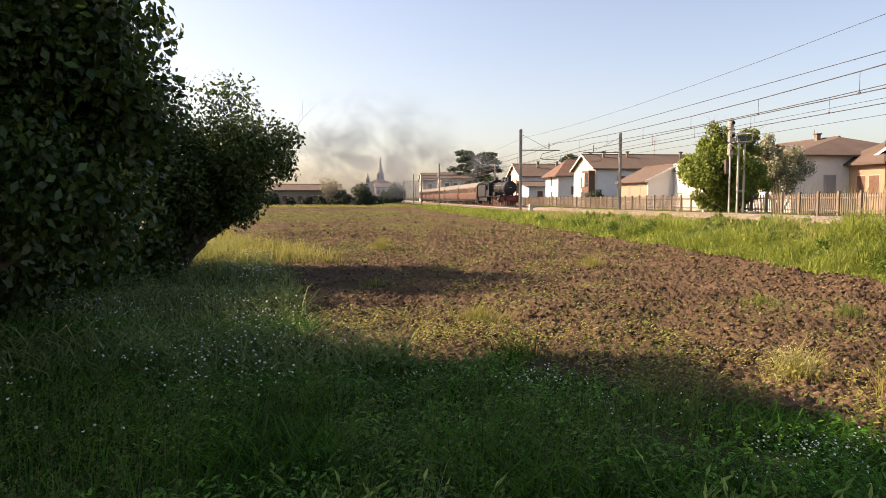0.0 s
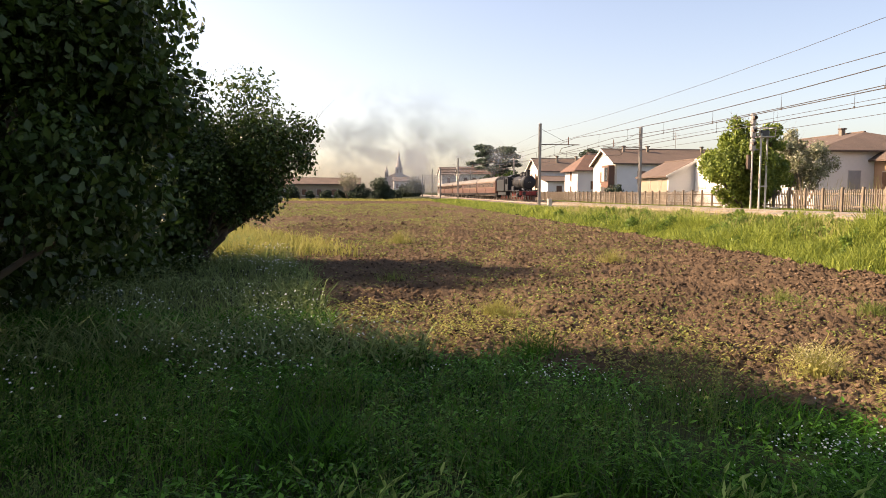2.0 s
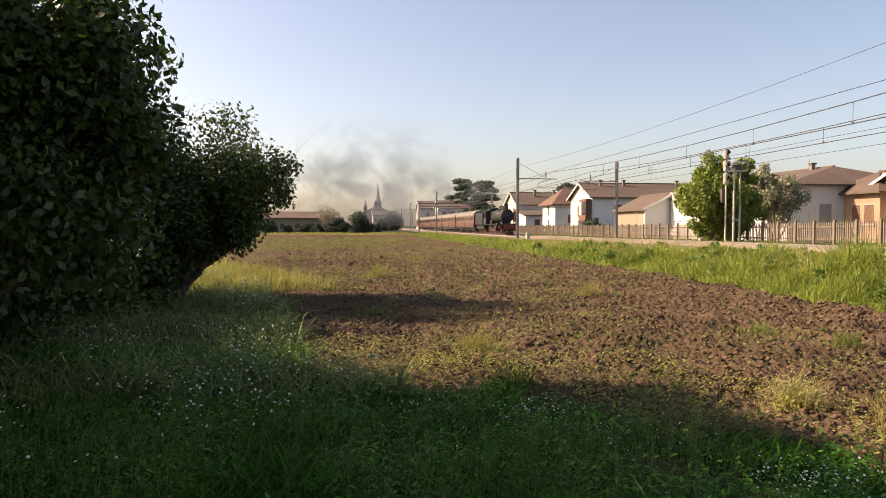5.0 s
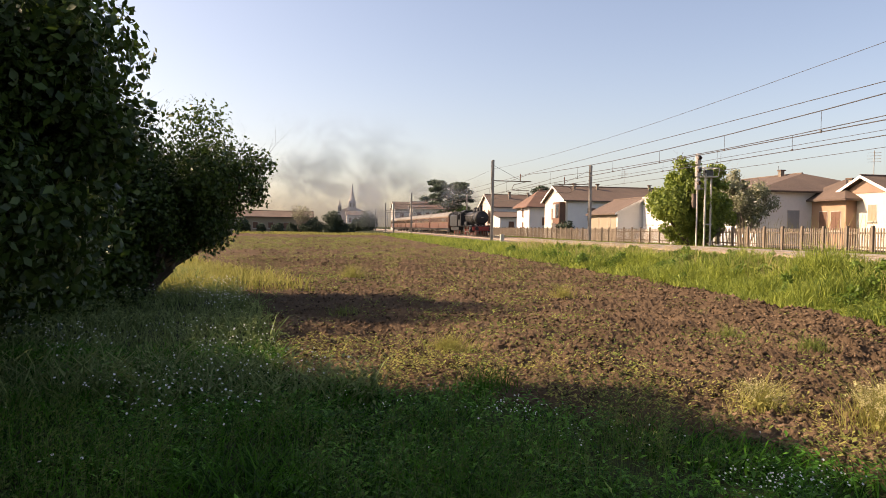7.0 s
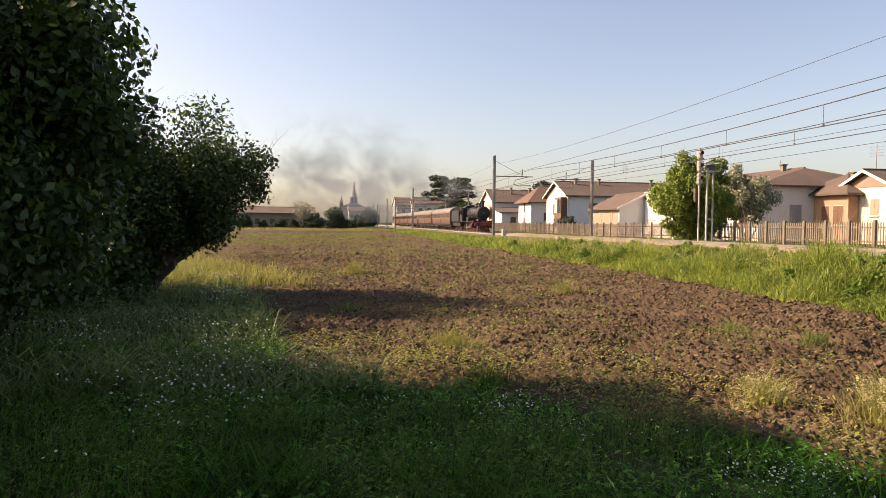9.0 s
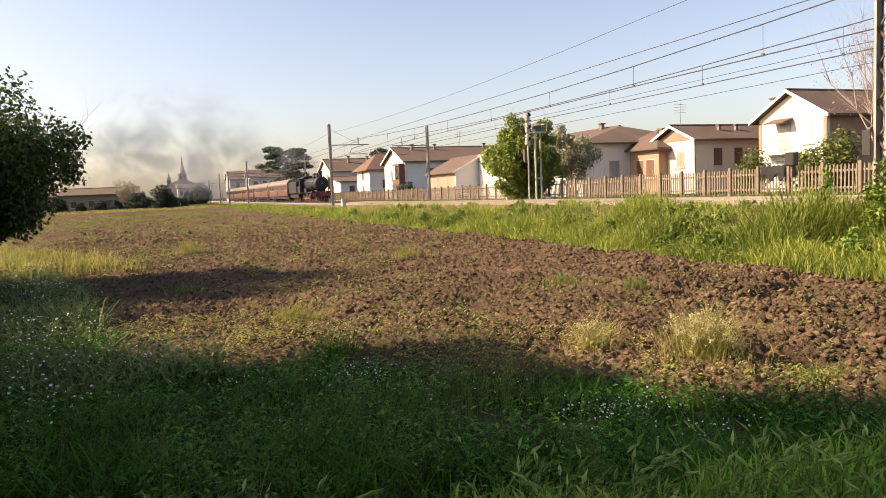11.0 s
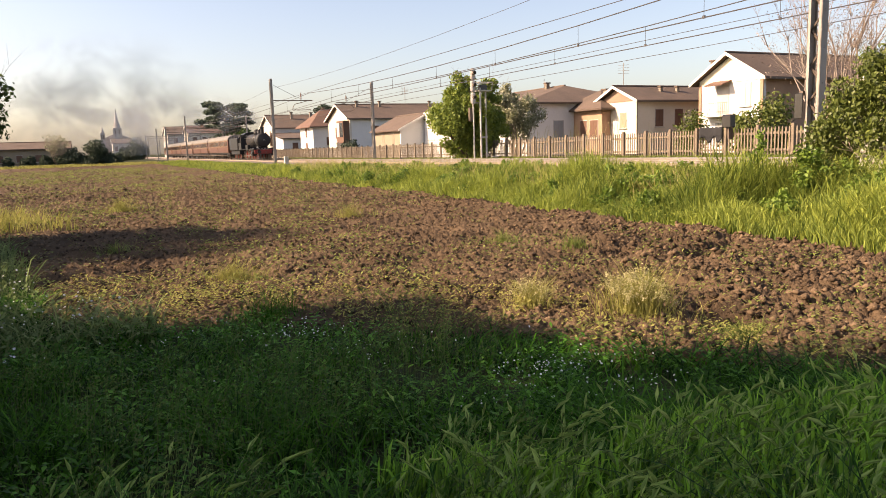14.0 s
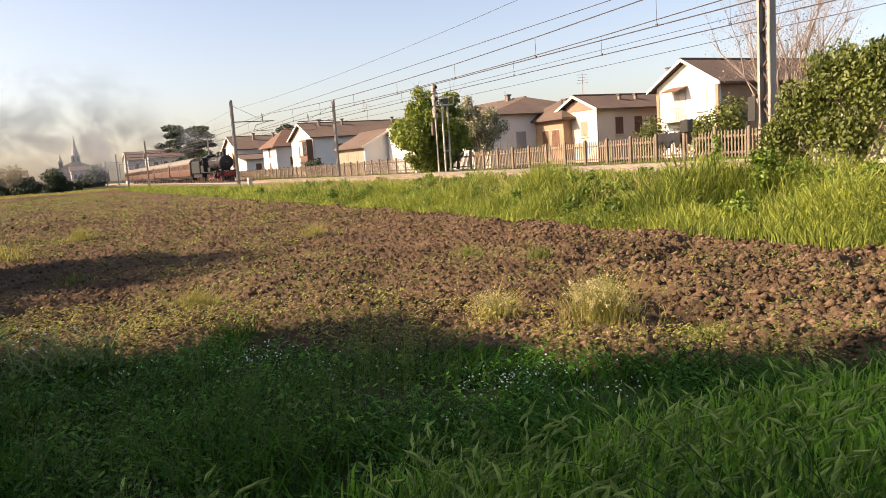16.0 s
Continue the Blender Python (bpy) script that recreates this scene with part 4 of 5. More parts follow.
# ivy-covered wall near the pole
def build_ivy():
    top = empty("ivy_wall", 14.6, 0, 0)
    part("masonry", boxed(0, 2.0, 2.0, 10.1, 0.1, 2.85, bevel=0.05), M_PALE, top)
    part("coping", boxed(-0.08, 2.08, 1.9, 9.6, 2.85, 2.98, bevel=0.03), M_CONCRETE, top)
    g = np.random.default_rng(111)
    n = 520
    y = g.uniform(2, 10.9, n)
    z = 0.9 + 2.2 * g.random(n) ** 0.8
    c = np.stack([g.uniform(-0.45, 0.15, n), y, z], 1)
    n2 = 160
    c2 = np.stack([g.uniform(-0.2, 2.0, n2), g.uniform(2, 10.9, n2), g.uniform(2.9, 3.25, n2)], 1)
    n3 = 60
    c3 = np.stack([g.uniform(-0.5, 1.8, n3), g.uniform(10.5, 11.4, n3), 0.6 + 1.2 * g.random(n3)], 1)
    c = np.concatenate([c, c2, c3])
    n4 = 330
    c4 = np.stack([g.uniform(-0.5, -0.05, n4), g.uniform(2, 11.0, n4), 1.45 + 1.65 * g.random(n4) ** 0.8], 1)
    c = np.concatenate([c, c4])
    c = c[c[:, 2] < lerp(c[:, 1], [9.5, 10.4, 11.3], [3.4, 2.5, 1.1])]
    leaf_cloud("ivy", c, np.full(len(c), 0.27), 74000, 0.044, M_IVY, top, 112, shell=0.3, droop=0.9)
    leaf_cloud("dead_ivy", c[(c[:, 1] < 7.4) & (c[:, 2] < 1.9)], np.full(int(((c[:, 1] < 7.4) & (c[:, 2] < 1.9)).sum()), 0.28), 2500, 0.035, M_TWIG, top, 116, shell=0.5, droop=0.9)
    limbs("stem", (-0.1, 8.8, 0.2), [(-0.25, 10.2, 1.5), (-0.25, 8.4, 2.3), (-0.25, 7.2, 2.0), (-0.2, 9.4, 2.6)], 0.05, M_TWIG, top, 113, forks=3)
    tagged(top, "low masonry wall thickly covered with green ivy", "ivy wall")


build_ivy()

# ---- distance ----


def build_church():
    top = empty("church", 16.0, 520, 0)
    part("nave", boxed(-9, 9, 0, 30, 0, 12), M_STONE, top)
    part("nave_roof", poly_prism(bmesh.new(), [(-9.5, 12), (9.5, 12), (0, 16)], "y", -0.5, 30.5), M_STONE, top)
    for x, w, z1, z2, name in ((0.3, 2.6, 19, 31.5, "bell_tower"), (-8.4, 1.3, 16, 20.5, "small_tower")):
        t = part(name, boxed(x - w, x + w, -4 - w, -4 + w, 0, z1), M_STONE, top)
        part("drum", tubed((x, -4, z1), (x, -4, z1 + (z2 - z1) * 0.3), w * 0.9, w * 0.6, n=10), M_STONE, t)
        part("spire", tubed((x, -4, z1 + (z2 - z1) * 0.3), (x, -4, z2), w * 0.5, 0.05, n=10), M_STONE, t)
        for s in (-1, 1):
            part("belfry_opening", boxed(x + s * w * 0.45 - 0.4, x + s * w * 0.45 + 0.4, -4 - w - 0.05, -4 - w + 0.2, z1 - 4, z1 - 1), M_DARKSTEEL, t)
    tagged(top, "distant grey church with two pointed towers", "church")


build_church()
h = house("long low farmhouse with reddish roof across the field", -16.5, -3.6, 150, 158, -0.1, 3.2, 4.3, M_OCHRE, M_ROOF, over=0.5)
for x in (-14.5, -11.5, -8.5, -5.5):
    window(h, "s", x, 0.9, 1.0, 1.2, 150)
h = house("low cream farm building across the field", -34, -17.5, 152, 160, -0.1, 3.0, 4.4, M_GREYWALL, M_ROOF)
for x in (-31, -27, -23, -19.5):
    window(h, "s", x, 0.9, 1.0, 1.2, 152)
h = house("distant grey townhouse beyond the railway", 27, 45, 300, 318, 0, 9, 12, M_GREYWALL, M_ROOF)
for u in (303, 308, 313):
    window(h, "w", u, 5.5, 1.4, 2, 27)
for x in (30, 34, 38, 42):
    window(h, "s", x, 5.5, 1.4, 2, 300)
h = house("distant pale station building beside the railway", 9, 17, 360, 375, 0, 7, 9, M_GREYWALL, M_ROOF)
for x in (10.5, 13, 15.5):
    window(h, "s", x, 3.5, 1.2, 2, 360)
h = house("cream townhouse beyond the cedar", 29.5, 42, 255, 267, 0, 8.2, 10.6, M_CREAM, M_ROOFRED)
for u in (257.5, 261, 264.5):
    window(h, "w", u, 5.0, 1.2, 1.8, 29.5)
for x in (31.5, 34.5, 38):
    window(h, "s", x, 5.0, 1.2, 1.8, 255)

# ---- grass and weeds ----


def blades(name, x, y, height, width, material, seed, lean=0.35, label="", category="grass", z=None, turn=None):
    """Bent tapering blades of three segments at x, y."""
    g = np.random.default_rng(seed)
    n = len(x)
    z = ground_z(x, y, False) if z is None else z
    h = height * (0.55 + 0.75 * g.random(n))
    a = g.uniform(0, 2 * np.pi, n) if turn is None else turn + 0.9 * g.normal(size=n)
    d = np.stack([np.cos(a), np.sin(a), np.zeros(n)], 1)
    a = a + g.normal(size=n) * 0.8
    s = np.stack([-np.sin(a), np.cos(a), np.zeros(n)], 1)
    w = (width * (0.6 + 0.8 * g.random(n)))[:, None]
    base = np.stack([x, y, z - 0.02], 1)
    k = (lean * (0.3 + 1.2 * g.random(n)) * h)[:, None]
    up = np.array([0, 0, 1.0])
    p1 = base + d * k * 0.25 + up * (h * 0.5)[:, None]
    p2 = base + d * k * 0.95 + up * (h * 0.88)[:, None]
    p3 = base + d * k * 1.7 + up * (h * 0.93)[:, None]
    v = np.stack([base - s * w, base + s * w, p1 - s * w * 0.9, p1 + s * w * 0.9, p2 - s * w * 0.55, p2 + s * w * 0.55, p3], 1)
    q = np.arange(n)[:, None] * 7
    f = np.concatenate([q + np.array([t]) for t in ((0, 1, 3), (0, 3, 2), (2, 3, 5), (2, 5, 4), (4, 5, 6))])
    return tagged(raw(name, v.reshape(-1, 3), f, material), label, category, kind="stuff")


def scatter(n, x0, x1, y0, y1, keep, seed, bias=1.0):
    g = np.random.default_rng(seed)
    x = g.uniform(x0, x1, n)
    y = y0 + (y1 - y0) * g.random(n) ** bias
    k = keep(x, y)
    return x[k], y[k]


def verge(x, y):
    return ~in_field(x, y) & (x < 9.3)


# shaded grass in the foreground
x, y = scatter(76000, -5.5, 7.0, 0.9, 9.0, verge, 201, 1.25)
dens = vnoise(x, y, 0.55, 8) > 0.2
x, y = x[dens], y[dens]
hh = lerp(y, [0.9, 2.0, 3.2, 5, 9], [0.42, 0.34, 0.2, 0.15, 0.16]) * (0.4 + 1.1 * vnoise(x, y, 0.6, 9)) * lerp(x, [-3, 0, 2], [1.25, 1.1, 1.0])
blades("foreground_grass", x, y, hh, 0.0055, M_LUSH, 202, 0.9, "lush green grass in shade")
x, y = scatter(44000, -0.4, 5.4, 0.9, 3.2, lambda a, b: verge(a, b) & (b < 2.9 - 0.34 * np.clip(a - 1.5, 0, 9)) & (vnoise(a, b, 0.35, 21) + 0.1 * a - 0.12 * b > 0.3), 221)
blades("arching_grass", x, y, lerp(y, [1, 2.2, 3.2], [0.44, 0.38, 0.2]), 0.0085, M_ARCH, 222, 0.2, turn=0.3, label= "long arching bright green grass")
x, y = scatter(22000, -8, 8, -6.0, 1.0, lambda a, b: vnoise(a, b, 0.9, 33) > 0.25, 271)
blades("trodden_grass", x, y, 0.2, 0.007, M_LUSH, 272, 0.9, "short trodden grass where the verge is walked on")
# low broad-leaved plants
def broad_leaves(name, x, y, height, size, m, seed, label, z=None):
    g = np.random.default_rng(seed)
    n = len(x)
    z = (ground_z(x, y, False) if z is None else z) + height * g.random(n)
    c = np.stack([x, y, z], 1)
    a = g.uniform(0, 6.283, n)
    d = np.stack([np.cos(a), np.sin(a), g.uniform(-0.5, 0.7, n)], 1)
    s = np.stack([-np.sin(a), np.cos(a), g.uniform(-0.3, 0.3, n)], 1)
    w = (size * np.ones(n) * (0.5 + g.random(n)))[:, None]
    v = np.stack([c, c + d * w + s * w * 0.45 + np.array([0, 0, 0.15]) * w, c + d * w * 2.0, c + d * w - s * w * 0.45 + np.array([0, 0, 0.15]) * w], 1)
    k = np.arange(n)[:, None] * 4
    f = np.concatenate([k + np.array([[0, 1, 2]]), k + np.array([[0, 2, 3]])])
    return tagged(raw(name, v.reshape(-1, 3), f, m), label, "weeds", kind="stuff")


x, y = scatter(66000, -4.0, 5.0, 1.5, 9.0, lambda a, b: verge(a, b) & (vnoise(a, b, 0.7, 22) > 0.47 - 0.1 * (a > -0.5)), 223)
broad_leaves("broadleaf_weeds", x, y, 0.18, 0.022, M_CLOVER, 224, "low broad-leaved green weeds in the verge")
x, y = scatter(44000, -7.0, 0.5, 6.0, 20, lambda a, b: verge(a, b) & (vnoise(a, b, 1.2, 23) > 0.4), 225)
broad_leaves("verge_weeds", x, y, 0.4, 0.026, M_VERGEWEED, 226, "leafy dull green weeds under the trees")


def flowers(name, x, y, height, size, seed, label):
    """Small five-sided white heads on the verge plants."""
    g = np.random.default_rng(seed)
    n = len(x)
    c = np.stack([x, y, ground_z(x, y, False) + height * (0.7 + 0.5 * g.random(n))], 1)
    nr = np.stack([g.normal(size=n) * 0.5, -0.5 + g.normal(size=n) * 0.5, np.ones(n)], 1)
    nr /= np.linalg.norm(nr, axis=1)[:, None]
    a = np.cross(nr, [1.0, 0.2, 0])
    a /= np.linalg.norm(a, axis=1)[:, None]
    b = np.cross(nr, a)
    s = (size * (0.6 + 0.8 * g.random(n)))[:, None]
    ring = [c + (a * np.cos(t) + b * np.sin(t)) * s for t in np.arange(6) * np.pi / 3]
    v = np.stack([c - nr * s * 0.5] + ring, 1)
    k = np.arange(n)[:, None] * 7
    f = np.concatenate([k + np.array([[0, 1 + i, 1 + (i + 1) % 6]]) for i in range(6)])
    return tagged(raw(name, v.reshape(-1, 3), f, M_FLOWER), label, "flowers", kind="stuff")


g = np.random.default_rng(227)
px, py, pn = [], [], ((1.45, 5.7, 0.35, 70), (2.7, 3.96, 0.4, 80), (2.3, 3.6, 0.4, 40), (3.1, 3.8, 0.3, 24), (1.9, 5.0, 0.6, 40), (2.9, 3.3, 0.3, 40), (0.8, 6.1, 0.7, 30))
for cx, cy, r, n in pn:
    px.append(cx + r * g.normal(size=n) * 0.6), py.append(cy + r * g.normal(size=n) * 0.35)
flowers("daisies", np.concatenate(px), np.concatenate(py), 0.17, 0.0065, 228, "clusters of small white daisies in the shaded grass")
x, y = scatter(6500, -7.5, 0.3, 4.0, 18, lambda a, b: verge(a, b) & (vnoise(a, b, 0.8, 24) > 0.5), 229)
flowers("white_blossoms", x, y, 0.36, 0.009, 230, "sprinkled white blossoms on the verge weeds")


def seeded(name, x, y, height, material, seed, label, nod, fuzzy):
    """Grass stalks that end in a seed head: one fuzzy nodding ear, or a loose panicle of spikelets."""
    g = np.random.default_rng(seed)
    n = len(x)
    h = height * (0.7 + 0.5 * g.random(n))
    a = 0.2 + 1.1 * g.normal(size=n)
    d = np.stack([np.cos(a), np.sin(a), np.zeros(n)], 1)
    base = np.stack([x, y, ground_z(x, y, False)], 1)
    up = np.array([0, 0, 1.0])
    node = [base + d * (nod * h * u ** 2.5)[:, None] + up * (h * (u - 0.25 * nod * u ** 4))[:, None] for u in (np.full(n, q) for q in (0.0, 0.35, 0.7, 1.0))]
    verts, faces, total = [], [], 0

    def add(v, quads):
        nonlocal total
        k = np.arange(len(v))[:, None] * v.shape[1] + total
        faces.append(np.concatenate([k + np.array([q]) for q in quads]))
        verts.append(v.reshape(-1, 3))
        total += v.shape[0] * v.shape[1]
    s = np.stack([-np.sin(a), np.cos(a), np.zeros(n)], 1) * 0.0008
    add(np.stack([p + t * s for p in node for t in (-1, 1)], 1), [(0, 1, 3, 2), (2, 3, 5, 4), (4, 5, 7, 6)])
    tip, axis = node[3], node[3] - node[2]
    axis /= np.linalg.norm(axis, axis=1)[:, None]
    if fuzzy:
        for t in range(4):
            b = np.cross(axis, g.normal(size=(n, 3)))
            b /= np.linalg.norm(b, axis=1)[:, None]
            ln, wd = (0.05 + 0.035 * g.random(n))[:, None], (0.006 + 0.004 * g.random(n))[:, None]
            bend = d * 0.02 - up * 0.012
            add(np.stack([tip, tip + axis * ln * 0.5 + b * wd, tip + axis * ln * 1.15 + bend, tip + axis * ln * 0.5 - b * wd], 1), [(0, 1, 2, 3)])
    else:
        for t in range(10):
            u = g.random(n)[:, None]
            out = g.normal(size=(n, 3)) * np.array([1, 1, 0.3])
            out /= np.linalg.norm(out, axis=1)[:, None]
            c = tip - axis * u * 0.13 + out * (0.008 + 0.03 * u)
            fall = out * 0.5 + axis * 0.7 - up * 0.3
            b = np.cross(fall, g.normal(size=(n, 3)))
            b /= np.linalg.norm(b, axis=1)[:, None]
            add(np.stack([c, c + fall * 0.012 + b * 0.004, c + fall * 0.028, c + fall * 0.012 - b * 0.004], 1), [(0, 1, 2, 3)])
    tagged(raw(name, np.concatenate(verts), np.concatenate(faces), material), label, "grass", kind="stuff")


x, y = scatter(3600, -0.3, 5.2, 0.9, 3.0, lambda a, b: verge(a, b) & (b < 2.7 - 0.34 * np.clip(a - 1.5, 0, 9)) & (vnoise(a, b, 0.35, 21) + 0.1 * a - 0.12 * b > 0.25), 261)
seeded("wild_barley", x, y, 0.46, M_EAR, 262, "nodding fuzzy wild barley ears in the verge", 0.45, True)
x, y = scatter(5000, -5.0, 2.2, 0.9, 5.2, lambda a, b: verge(a, b) & (vnoise(a, b, 0.7, 26) > 0.35), 263)
seeded("brome_grass", x, y, 0.55, M_SEED, 264, "thin brome grass with loose pale seed heads", 0.18, False)
x, y = scatter(500, 29.5, 33, 22, 56, lambda a, b: vnoise(a, b, 3.0, 29) > 0.4, 265)
blades("reeds", x, y, 2.2, 0.012, M_STRAW, 266, 0.15, "tall dry reeds behind the fence", z=z_track(y) - 0.1)
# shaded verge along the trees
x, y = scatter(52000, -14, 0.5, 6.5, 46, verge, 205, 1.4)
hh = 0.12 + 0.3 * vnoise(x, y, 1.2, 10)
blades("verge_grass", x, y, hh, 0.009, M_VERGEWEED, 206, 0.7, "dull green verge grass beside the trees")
x, y = scatter(16000, -12, 1.5, 17.5, 30, lambda a, b: verge(a, b) | (a < field_left(b) + 1.8), 207)
blades("dry_verge_weeds", x, y, 0.4, 0.010, M_DRY, 208, 0.4, "yellowish sunlit weeds at the field edge")
# railway bank
def bank_height(x, y):
    lush = 1 + 1.3 * np.clip(vnoise(x, y, 1.7, 28) - 0.45, 0, 1) * (y < 24)
    return lerp(x, [9.3, 10.2, 13, 15.4], [0.25, 0.5, 0.48, 0.3]) * (0.4 + 1.2 * vnoise(x, y, 1.2, 13)) * lerp(y, [5, 40, 130], [0.95, 0.8, 0.7]) * lush


def on_bank(a, b):
    return a > 9.3 + 0.8 * (vnoise(a, b, 0.8, 12) - 0.5)


x, y = scatter(60000, 9.2, 15.4, 3.0, 26, on_bank, 209, 1.3)
blades("bank_grass", x, y, bank_height(x, y), lerp(y, [3, 26], [0.008, 0.014]), M_GRASS, 210, 0.4, "bright green grass on the railway bank")
x, y = scatter(34000, 9.2, 15.4, 24, 130, on_bank, 251, 1.7)
blades("far_bank_grass", x, y, bank_height(x, y), lerp(y, [24, 130], [0.016, 0.055]), M_GRASS, 252, 0.45, "bright green grass further along the railway bank")
x, y = scatter(60000, 9.3, 15.0, 4.0, 34, lambda a, b: on_bank(a, b) & (vnoise(a, b, 1.1, 32) > 0.5), 253, 1.3)
broad_leaves("bank_weeds", x, y, bank_height(x, y), 0.035, M_GRASS, 254, "leafy weeds among the bank grass")


def bank_herbs():
    """Leafy domes of taller herbs standing in the bank grass."""
    g = np.random.default_rng(255)
    spots = [(13.4, 11.6, 0.42, 1.15), (12.6, 11.0, 0.5, 0.8), (12.2, 9.4, 0.6, 0.9), (10.6, 8.6, 0.4, 0.5), (11.4, 13.6, 0.5, 0.7)]
    for k in range(70):
        y = 5.5 + 36 * g.random() ** 1.5
        spots.append((g.uniform(9.8, 14.8), y, g.uniform(0.25, 0.6), g.uniform(0.25, 0.6)))
    cs, rs = [], []
    for x, y, r, h in spots:
        z = float(ground_z(x, y, False))
        for k in range(12):
            u = g.random()
            a, d = g.uniform(0, 6.283), r * (1 - 0.75 * u) * g.random() ** 0.5
            cs.append((x + d * math.cos(a), y + d * math.sin(a), z + 0.1 + h * u)), rs.append(r * 0.33 * (1.2 - 0.6 * u))
    ob = leaf_cloud("bank_herbs", cs, rs, 52000, 0.04, M_HERB, None, 256, squash=1.3, shell=0.1, droop=0.1)
    tagged(ob, "taller dark green herbs standing in clumps on the bank", "weeds", kind="stuff")


bank_herbs()
x, y = scatter(9000, 11.0, 15.5, 4.0, 50, lambda a, b: vnoise(a, b, 2.0, 14) > 0.52, 211, 1.4)
blades("bank_straw", x, y, 0.65, 0.006, M_STRAW, 212, 0.3, "dry straw-coloured stalks along the bank")
x, y = scatter(34000, 25.2, 29.5, 14, 110, lambda a, b: vnoise(a, b, 3.0, 15) > 0.3, 213, 1.2)
blades("fence_weeds", x, y, 0.32, 0.02, M_WEED, 214, 0.4, "low weeds at the foot of the fence", z=z_track(y) - 0.15)
# weeds scattered over the ploughed field
x, y = scatter(230000, -20, 9.4, 3.0, 90, lambda a, b: in_field(a, b) & (vnoise(a, b, 0.4, 16) + 0.5 * vnoise(a, b, 3.5, 17) + 0.3 * vnoise(a, b, 0.12, 27) > lerp(b, [3, 9, 16, 40], [0.97, 0.93, 0.98, 0.99]) + 0.02 * np.clip(a, 0, 10)), 215, 1.9)
broad_leaves("field_weeds", x, y, 0.10, lerp(y, [4, 15, 80], [0.019, 0.03, 0.06]), M_WEED, 216, "low green weeds scattered over the ploughed soil", z=ground_z(x, y) + 0.025)
x, y = scatter(60000, -1.5, 9.0, 2.5, 10.5, lambda a, b: in_field(a, b) & (b < field_near(a) + 1.4 + 1.8 * vnoise(a, b, 0.8, 18)) & (a < 4.9) & (vnoise(a, b, 0.32, 19) > 0.36 + 0.2 * (a > 3.9)), 217)
broad_leaves("edge_weeds", x, y, 0.18, 0.018, M_DRY, 218, "yellow-green weeds at the near edge of the field", z=ground_z(x, y))


M_HEADS = mat("dry_seed_heads", (0.62, 0.56, 0.33), (0.38, 0.35, 0.14), 0.8, island=0.9, spec=0.2, through_light=0.3)


def tuft(x0, y0, r, h, n, m, seed, label, heads=0):
    g = np.random.default_rng(seed)
    a, d = g.uniform(0, 6.283, n), np.minimum(r * 0.5 * np.abs(g.normal(size=n)), 1.6 * r)
    x, y = x0 + d * np.cos(a), y0 + d * np.sin(a)
    ob = blades("weed_tuft", x, y, h * (1 - 0.35 * d / r) * (0.4 + 0.9 * g.random(n)), 0.003, m, seed + 1, 0.6, label, "weeds", z=ground_z(x, y))
    if heads:
        k = 40
        a, d = g.uniform(0, 6.283, k), r * 0.75 * g.random(k) ** 0.5
        cx, cy = x0 + d * np.cos(a), y0 + d * np.sin(a)
        c = np.stack([cx, cy, ground_z(cx, cy) + h * (0.85 - 0.45 * (d / r) ** 2) * (0.7 + 0.4 * g.random(k))], 1)
        crown = leaf_cloud("seed_heads", c, np.full(k, 0.075), heads, 0.0075, M_HEADS, None, seed + 2, shell=0.0)
        tagged(crown, "pale dry seed heads of the weed clump", "weeds", kind="stuff")
    return ob


tuft(4.42, 5.05, 0.42, 0.40, 900, M_DRY, 231, "large dry yellow weed clump on the soil", 2600)
tuft(3.74, 5.75, 0.3, 0.28, 350, M_DRY, 233, "dry yellow weed clump on the soil", 1000)
tuft(6.2, 8.5, 0.32, 0.2, 420, M_WEED, 245, "greyish green weed clump on the soil")
tuft(4.85, 4.25, 0.3, 0.16, 420, M_WEED, 247, "low green weed clump on the soil")
tuft(1.45, 6.65, 0.42, 0.25, 420, M_LUSH, 249, "upright dark green grass clump in the verge")
tuft(1.55, 9.1, 0.5, 0.24, 600, M_DRY, 235, "green weed clump on the soil")
tuft(5.3, 15.9, 0.5, 0.3, 420, M_DRY, 237, "yellowish weed clump on the soil")
tuft(0.68, 21.6, 0.6, 0.4, 500, M_DRY, 239, "yellowish weed clump on the soil")
tuft(0.3, 13.0, 0.5, 0.2, 200, M_WEED, 241, "green weed clump on the soil")
tuft(5.8, 9.8, 0.4, 0.2, 300, M_WEED, 243, "green weed clump on the soil")


